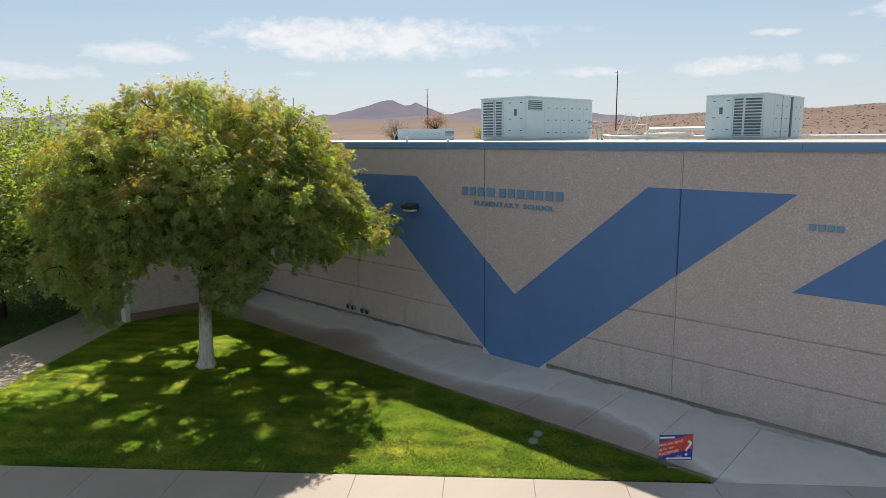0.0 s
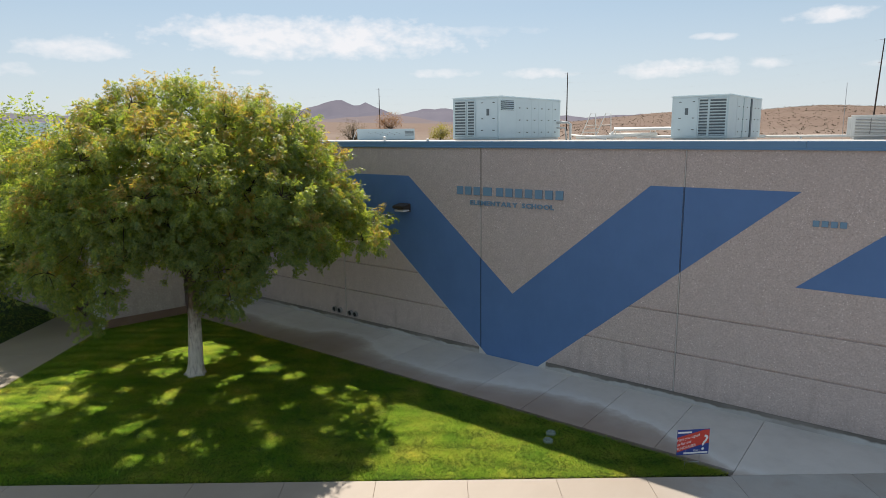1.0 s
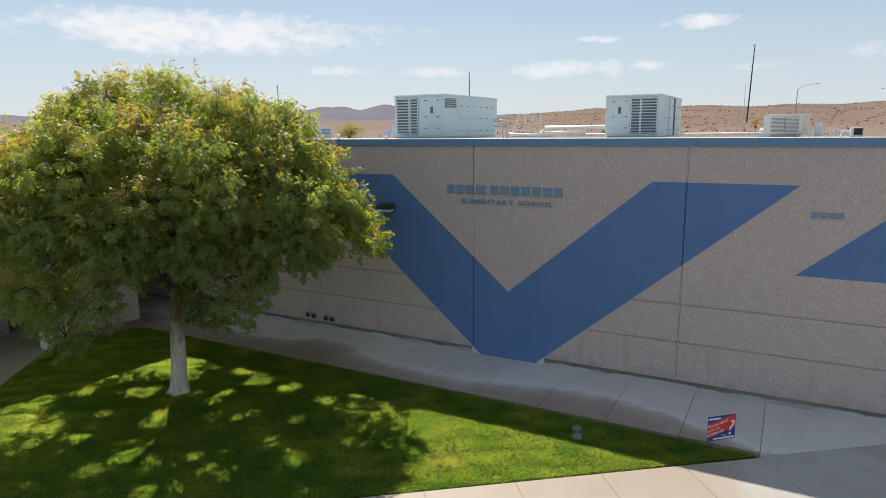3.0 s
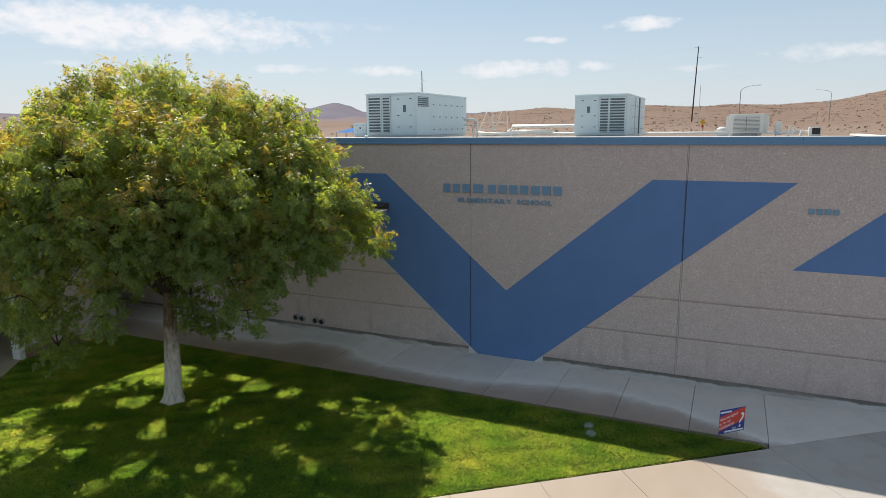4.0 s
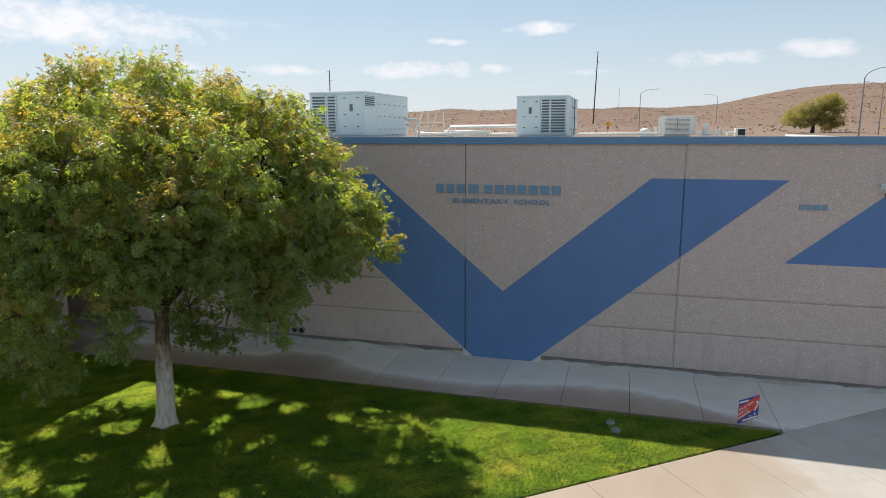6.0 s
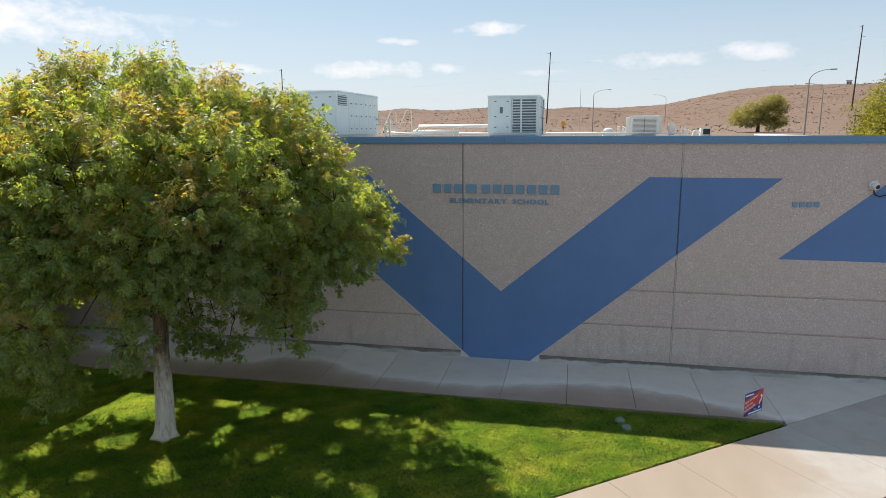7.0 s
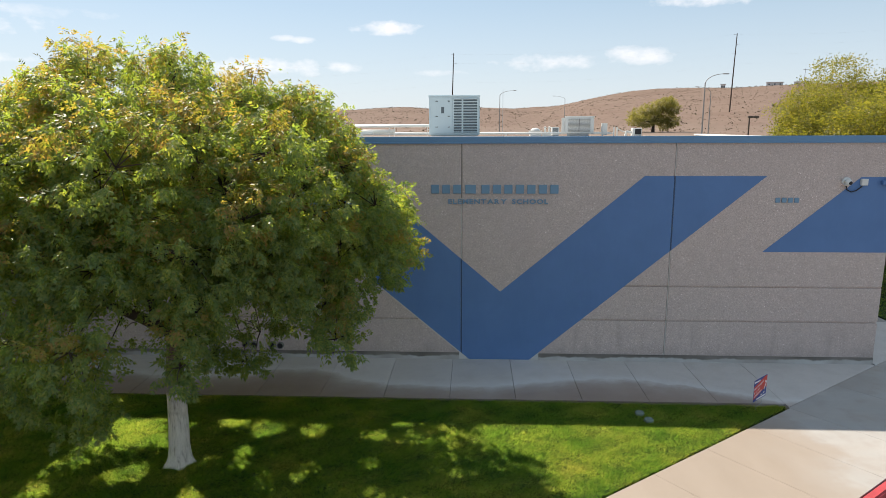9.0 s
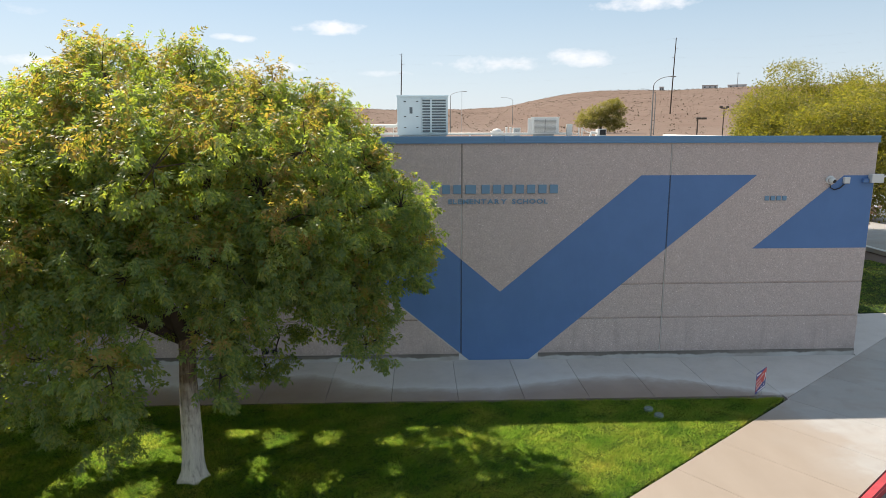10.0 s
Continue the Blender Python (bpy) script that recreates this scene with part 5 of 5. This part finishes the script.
# chinks in the crown that the sun shines through: where their light falls on the lawn, and their radius
CHINKS = [(-11.68, -4.67, 0.22), (-11.50, -4.20, 0.32), (-11.09, -3.64, 0.30), (-9.21, -3.69, 0.29), (-8.50, -4.00, 0.30), (-7.58, -4.01, 0.28), (-6.44, -4.15, 0.23), (-5.98, -3.54, 0.24),
          (-8.66, -4.82, 0.20), (-8.58, -5.26, 0.14), (-11.46, -6.24, 0.25), (-10.32, -5.67, 0.33), (-8.95, -6.15, 0.25), (-8.75, -6.60, 0.28), (-9.46, -7.64, 0.22), (-8.18, -8.29, 0.24),
          (-8.07, -7.67, 0.24), (-7.45, -5.66, 0.14), (-7.26, -5.39, 0.11), (-6.11, -6.14, 0.21), (-5.30, -6.38, 0.20), (-6.66, -6.79, 0.12), (-7.02, -7.08, 0.14), (-5.99, -7.31, 0.10),
          (-4.94, -5.44, 0.10), (-8.62, -9.05, 0.13), (-6.76, -8.33, 0.21), (-6.39, -8.10, 0.11), (-10.08, -6.78, 0.19), (-6.38, -5.20, 0.16), (-4.61, -7.14, 0.11)]


def unlit(p, rng):
    """Which leaves stay: those clear of every chink."""
    g = p[:, :2] - np.outer(p[:, 2], (SUN.x / SUN.z, SUN.y / SUN.z))
    keep = np.ones(len(p), bool)
    tiny = np.random.default_rng(77)
    flecks = [(tiny.uniform(-10.5, -4.0), tiny.uniform(-9.0, -4.2), tiny.uniform(0.0, 0.06)) for _ in range(18)]
    for x, y, r in CHINKS + flecks:
        d = np.hypot(g[:, 0] - x, g[:, 1] - y)
        keep &= d > r * 0.92 + 0.09 + rng.normal(0, 0.05, len(p))
    return keep


def shade_tree():
    """The broad ash on the lawn: whitewashed trunk, forked limbs, a lumpy crown of drooping compound leaves."""
    rng = np.random.default_rng(21)
    base = Vector((-9.67, -5.20, 0.0))
    tree = thing("ash_tree", base, label="broad ash tree with yellowing tips and whitewashed trunk on the lawn", category="tree")
    lobes = crown_lobes(rng)
    bm = bmesh.new()
    hs = [(-0.02, 0.255), (0.05, 0.215), (0.13, 0.19), (0.3, 0.174), (0.7, 0.163), (1.2, 0.152), (1.7, 0.135), (2.1, 0.132), (2.35, 0.15), (2.55, 0.14)]
    add_tube(bm, [(0.015 * math.sin(3 * z) + 0.015 * z, 0.05 * z, z) for z, r in hs], [r for z, r in hs], 18)
    for v in bm.verts:
        a = math.atan2(v.co.y, v.co.x)
        flare = max(0.0, 1 - v.co.z / 0.35)
        k2 = 1 + 0.16 * flare * math.sin(5 * a + 0.7) + 0.05 * noise.noise(v.co * 3)
        v.co.x, v.co.y = v.co.x * k2, v.co.y * k2
    part("trunk", bm, M["bark"], tree, "whitewashed furrowed trunk", smooth=True)

    ob = np.array(base)
    old, young = sprays(rng, lobes, 104, 0.55)
    old, young = old[unlit(old, rng)], young[unlit(young, rng)]
    # leaves deep inside, which close the crown
    P, D = [], []
    for c, r, d in lobes:
        p, q = ball_points(rng, int(75 * r * r) + 5, c - d * r * 0.25, r * 0.8, (1, 1, 0.85), 0.3)
        P.append(p), D.append(q)
    P, D = np.concatenate(P), np.concatenate(D)
    keep = unlit(P, rng)
    P, D = P[keep], D[keep]
    part("crown", leaf_mesh("crown", old[:, :3] - ob, old[:, 3:], rng, 0.125, 3, 0.064, 0.0240, 0.95, 0.25), M["leaf"], tree, "dense dark green drooping leaves")
    part("inner_leaves", leaf_mesh("inner_leaves", P - ob, D, rng, 0.18, 3, 0.095, 0.038, 0.6, 0.5), M["leaf"], tree)
    part("young_leaves", leaf_mesh("young_leaves", young[:, :3] - ob, young[:, 3:], rng, 0.125, 3, 0.064, 0.0225, 0.8, 0.25), M["shoot"], tree, "rusty young leaf tips, with sunlit yellow put into their colour")
    # limbs: a fork low down, then twigs out to the lobes
    fork = Vector((0.02, 0.12, 2.45))
    ends = []
    for a, e in ((185, 8), (165, 42), (95, 45), (20, 40), (320, 38), (255, 48), (60, 72)):
        dr = Vector((math.cos(radians(a)) * math.cos(radians(e)), math.sin(radians(a)) * math.cos(radians(e)), math.sin(radians(e))))
        pts = [fork + dr * s + Vector((0, 0, 0.10 * s * s)) + Vector([float(q) for q in rng.normal(0, 0.05, 3)]) for s in (0, 0.5, 1.0, 1.7, 2.6)]
        pts[0] = fork - Vector((0, 0, 0.15))
        part("limb", tube(pts, [0.11, 0.09, 0.075, 0.055, 0.03], 9), M["wood"], tree, smooth=True)
        ends += pts[1:]
    bm = bmesh.new()
    for c, r, d in lobes:
        t = Vector([float(q) for q in c - ob])
        s = min(ends, key=lambda p: (p - t).length + (0.6 if p.z > t.z else 0))
        mid = s.lerp(t, 0.55) + Vector([float(q) for q in rng.normal(0, 0.15, 3)]) + Vector((0, 0, 0.45 if t.z < 3.2 else 0.1))
        add_tube(bm, [s, s.lerp(mid, 0.5) + Vector((0, 0, 0.12)), mid, mid.lerp(t, 0.6) + Vector((0, 0, 0.1)), t], [0.010, 0.009, 0.008, 0.006, 0.004] if t.z < 3.2 else [0.026, 0.021, 0.016, 0.011, 0.007], 5)
        for _ in range(6):
            e = t + Vector([float(q) for q in rng.normal(0, 1, 3)]).normalized() * r * 0.85
            add_tube(bm, [t, t.lerp(e, 0.55) + Vector((0, 0, 0.05)), e], [0.010, 0.007, 0.003], 4)
    tagged(part("twigwork", bm, M["wood"], tree, "dark thin twigs", smooth=True), kind="stuff")


shade_tree()


def other_tree(name, at, height, width, mat, label, category, seed, low=0.25, leaves=5200, size=0.13, trunk=0.16, lobes=(), pairs=2):
    """A smaller or farther tree: forked trunk and clumped crown of the given leaf."""
    rng = np.random.default_rng(seed)
    x, y = at
    z0 = land(x, y) if y > 40 else -0.05
    tree = thing(name, (x, y, z0), label=label, category=category)
    bm = bmesh.new()
    add_tube(bm, [(0, 0, -0.1), (0.05, 0, height * 0.15), (0.1, 0.05, height * 0.36)], [trunk * 1.3, trunk, trunk * 0.7], 10)
    c0, rr = np.array([0, 0, height * (0.5 + low / 2)]), np.array([width / 2, width / 2, height * (1 - low) / 2])
    lumps = []
    for i in range(len(lobes) or 40):
        d = rng.normal(0, 1, 3)
        d /= np.linalg.norm(d)
        c = c0 + d * rr * rng.uniform(0.4, 0.85)
        r = width * rng.uniform(0.13, 0.21)
        if lobes:
            c, r = np.array([lobes[i][0], rng.uniform(-1.2, 1.2), lobes[i][1]]), lobes[i][2]
        lumps.append((c, r, d))
        t = Vector([float(q) for q in c])
        s = Vector((0.1, 0.05, height * 0.34))
        add_tube(bm, [s, s.lerp(t, 0.5) + Vector((0, 0, -0.05 * height)), t], [trunk * 0.4, trunk * 0.22, 0.01], 5)
    part("trunk", bm, M["wood"], tree, smooth=True)
    P, D = [], []
    for c, r, d in lumps:
        p, q = ball_points(rng, leaves // len(lumps), c, r, (1, 1, 0.75 if lobes else 0.8), 0.5)
        P.append(p), D.append(q + d * 0.4)
    part("crown", leaf_mesh("crown", np.concatenate(P), np.concatenate(D), rng, size * 2, pairs, size, size * 0.42, 0.35, 0.7), M[mat], tree)


other_tree("mesquite_tree", (12.3, 15.6), 7.5, 6.8, "feather", "bright yellow-green feathery tree beside the school", "tree", 31, 0.12, 42000, 0.115, pairs=1)
other_tree("mesquite_tree", (15.8, 19.5), 9.3, 8.6, "feather", "tall yellow-green feathery tree behind the lawn", "tree", 32, 0.15, 42000, 0.125, pairs=1)
other_tree("mesquite_tree", (12.4, 11.3), 7.4, 6.2, "feather", "yellow-green feathery tree on the east lawn", "tree", 33, 0.2, 18000, 0.115, pairs=1)
# two unseen shrubs behind the school, added to cast shade on the east lawn
other_tree("leafy_shrub", (7.7, 8.8), 5.1, 5.2, "rust", "added rusty-leaved shrub hidden behind the school, shading the east lawn", "shrub", 51, 0.05, 9000, 0.14, 0.07)
other_tree("leafy_shrub", (8.4, 13.4), 5.0, 4.2, "feather", "added yellow-green shrub hidden behind the school, shading the east lawn", "shrub", 52, 0.1, 7000, 0.09, 0.07)
other_tree("ash_tree", (-19.2, -7.2), 6.7, 9.6, "leaf", "smaller green ash tree beside the entry walk", "tree", 40, 0.18, 20000, 0.11)
other_tree("leafy_shrub", (8.3, 10.5), 4.9, 2.6, "rust", "shrubby tree with rusty orange leaves", "shrub", 34, 0.35, 4200, 0.10, 0.07)
other_tree("desert_tree", (32.8, 123.4), 6.9, 9.6, "pine", "wide yellow-green desert tree below the hill", "tree", 35, 0.36, 5000, 0.26, 0.3,
           ((-3.9, 2.6, 1.5), (-2.9, 3.6, 1.6), (-1.2, 4.5, 1.5), (0.7, 5.0, 1.6), (2.2, 5.7, 1.5), (3.5, 6.1, 1.0), (3.8, 4.8, 1.2), (2.4, 3.4, 1.5), (4.3, 2.3, 1.2), (0.4, 3.0, 1.6), (-1.6, 2.3, 1.4), (2.6, 1.7, 1.2)))
other_tree("bare_tree", (-64.9, 55.2), 4.9, 4.6, "twig", "grey-brown half-bare tree beyond the roof", "tree", 36, 0.3, 1300, 0.10)
other_tree("rusty_tree", (-94.4, 95.9), 6.6, 6.8, "rust", "rust-coloured half-bare tree beyond the roof", "tree", 37, 0.35, 1500, 0.16)
other_tree("green_bush", (-80.0, 96.0), 2.9, 6.4, "pine", "low straggling green bush beyond the roof", "bush", 38, 0.1, 1100, 0.2)


# ---- yard sign and small things on the lawn ----
def yard_sign():
    yaw = 43
    s = thing("yard_sign", (1.165, -2.595, 0.0), yaw, "red and blue corrugated plastic yard sign on a wire stake", "sign")
    w, z0, z1 = 0.285, 0.195, 0.652
    part("board", box((-w, -0.003, z0), (w, 0.003, z1), 0.001), M["sign_blue"], s)
    bm = bmesh.new()
    add_slat(bm, [(-w + 0.003, z0 + 0.055), (0.12, z0 + 0.17), (w - 0.003, z0 + 0.205), (w - 0.003, z1 - 0.012), (w - 0.09, z1 - 0.012), (-w + 0.003, z1 - 0.135)], -0.0055, -0.0035)
    part("red_band", bm, M["sign_red"], s, "slanted red band")
    tilt = 13
    for text, x, z, size, wide in (("Have you signed", -0.285, z0 + 0.245, 0.072, 0.86), ("up for our", -0.285, z0 + 0.165, 0.072, 0.86), ("FUNDRAISER", -0.285, z0 + 0.080, 0.068, 0.88)):
        writing("words", text, size, 0.0006, M["sign_white"], s, pose(x, -0.0066, z, 90, 0, 0) @ pose(0, 0, 0, 0, 0, tilt), wide, 0.15)
    writing("question_mark", "?", 0.40, 0.0008, M["sign_white"], s, pose(0.110, -0.0072, z0 + 0.085, 90, 0, 0) @ pose(0, 0, 0, 0, 0, -4), 1.0, 0.1)
    writing("words", "Visit", 0.055, 0.0006, M["sign_white"], s, pose(0.0, -0.0066, z0 + 0.062, 90, 0, 0), 1.0, 0.1)
    for a, b, z in ((-0.275, -0.03, z1 - 0.062), (-0.16, 0.265, z0 + 0.018)):
        part("word_bar", box((a, -0.0060, z), (b, -0.0036, z + 0.030)), M["sign_white"], s)
    for x in (-0.125, 0.125):
        part("stake", tube([(x, 0, -0.05), (x, 0, z0 + 0.1)], 0.004, 6), M["steel"], s)
    part("stake_bar", tube([(-0.125, 0, 0.06), (0.125, 0, 0.06)], 0.004, 6), M["steel"], s)


yard_sign()


def valve_lid(x, y, rz):
    v = thing("valve_box", (x, y, 0.0), rz, "round faded green irrigation valve lid set in the lawn", "valve box", "valve boxes")
    bm = bmesh.new()
    add_tube(bm, [(0, 0, -0.03), (0, 0, 0.032), (0, 0, 0.045), (0, 0, 0.047)], [0.095, 0.09, 0.082, 0.02], 20)
    part("lid", bm, M["lid"], v)
    bm = bmesh.new()
    for i in range(7):
        t = 2 * math.pi * i / 7
        add_tube(bm, [(0.02 * math.cos(t), 0.02 * math.sin(t), 0.047), (0.075 * math.cos(t), 0.075 * math.sin(t), 0.052)], 0.008, 5)
    part("ribs", bm, M["lid"], v)


valve_lid(-1.32, -2.98, 10)
valve_lid(-1.22, -3.28, 40)


# ---- beyond the school ----
def canopy():
    c = thing("shade_canopy", (-55.0, 70.0, land(-55, 70)), label="bright blue fabric shade canopy beyond the roof", category="canopy")
    g = land(-55, 70)
    bm = bmesh.new()
    top = bm.verts.new((2.2, 1.5, 5.85 - g))
    b = [bm.verts.new(p) for p in ((0, 0, 5.15 - g), (4.4, 0, 5.15 - g), (4.4, 3, 5.15 - g), (0, 3, 5.15 - g))]
    for i in range(4):
        bm.faces.new((b[i], b[(i + 1) % 4], top))
    bm.faces.new(b[::-1])
    part("fabric", bm, M["tarp"], c)
    for x, y in ((0.1, 0.1), (4.3, 0.1), (4.3, 2.9), (0.1, 2.9)):
        part("post", tube([(x, y, 0), (x, y, 5.16 - g)], 0.06, 8), M["steel"], c)


canopy()


def parked_car():
    """White car on the east road, most of it beyond the school's corner."""
    c = thing("car", (22.6, 24.5, 0.0), 78, "white parked car on the east road", "car")
    bm = bmesh.new()
    prof = [(-2.2, 0.35), (2.15, 0.35), (2.2, 0.75), (1.2, 0.92), (0.6, 1.42), (-1.2, 1.45), (-2.0, 1.0), (-2.25, 0.85)]
    a, b = [bm.verts.new((x, -0.88, z)) for x, z in prof], [bm.verts.new((x, 0.88, z)) for x, z in prof]
    bm.faces.new(a), bm.faces.new(b[::-1])
    for i in range(len(prof)):
        j = (i + 1) % len(prof)
        bm.faces.new((a[i], b[i], b[j], a[j]))
    bmesh.ops.bevel(bm, geom=bm.edges[:], offset=0.08, segments=2, affect="EDGES")
    part("body", bm, M["white"], c)
    part("window", box((-1.15, -0.89, 0.98), (0.7, 0.89, 1.34), 0.05), M["black"], c, "dark windows")
    for x in (-1.4, 1.4):
        for y in (-0.82, 0.82):
            wheel = part("wheel", tube([(x, y - 0.1, 0.33), (x, y + 0.1, 0.33)], 0.33, 20), M["black"], c)
            part("rim", tube([(x, y - 0.11, 0.33), (x, y + 0.11, 0.33)], 0.19, 16), M["steel"], wheel)


parked_car()
tagged(part("road_east", box((15.5, 3.6, -0.155), (40, 60, -0.07)), M["plaza"]), "pale sunlit concrete road east of the school", "road", kind="structure")
tagged(part("kerb_east", box((15.2, 3.6, -0.15), (15.5, 60, 0.06), 0.02), M["white"]), "white sunlit kerb beside the east road", "kerb", kind="structure")


def hill_house(az, R, w, h, d):
    x, y = R * math.sin(radians(az)), -14 + R * math.cos(radians(az))
    b = thing("hilltop_building", (x, y, land(x, y) - 1.0), -az, "pale low building on top of the hill", "building", "hilltop buildings")
    part("wall", box((-w / 2, 0, 0), (w / 2, d, h + 1)), M["primer"], b)
    part("roof", box((-w / 2 - 0.3, -0.3, h + 1), (w / 2 + 0.3, d + 0.3, h + 1.35)), M["wing"], b)
    for i in range(max(2, int(w / 4))):
        xx = -w / 2 + w * (i + 0.5) / max(2, int(w / 4))
        part("window", box((xx - 0.6, -0.06, 1 + h * 0.35), (xx + 0.6, -0.002, 1 + h * 0.75)), M["unit_dark"], b)


for spec in ((18.6, 590, 13, 3.0, 8), (19.9, 588, 3.5, 4.2, 4), (23.6, 592, 12, 3.0, 8), (25.6, 590, 14, 3.0, 8)):
    hill_house(*spec)
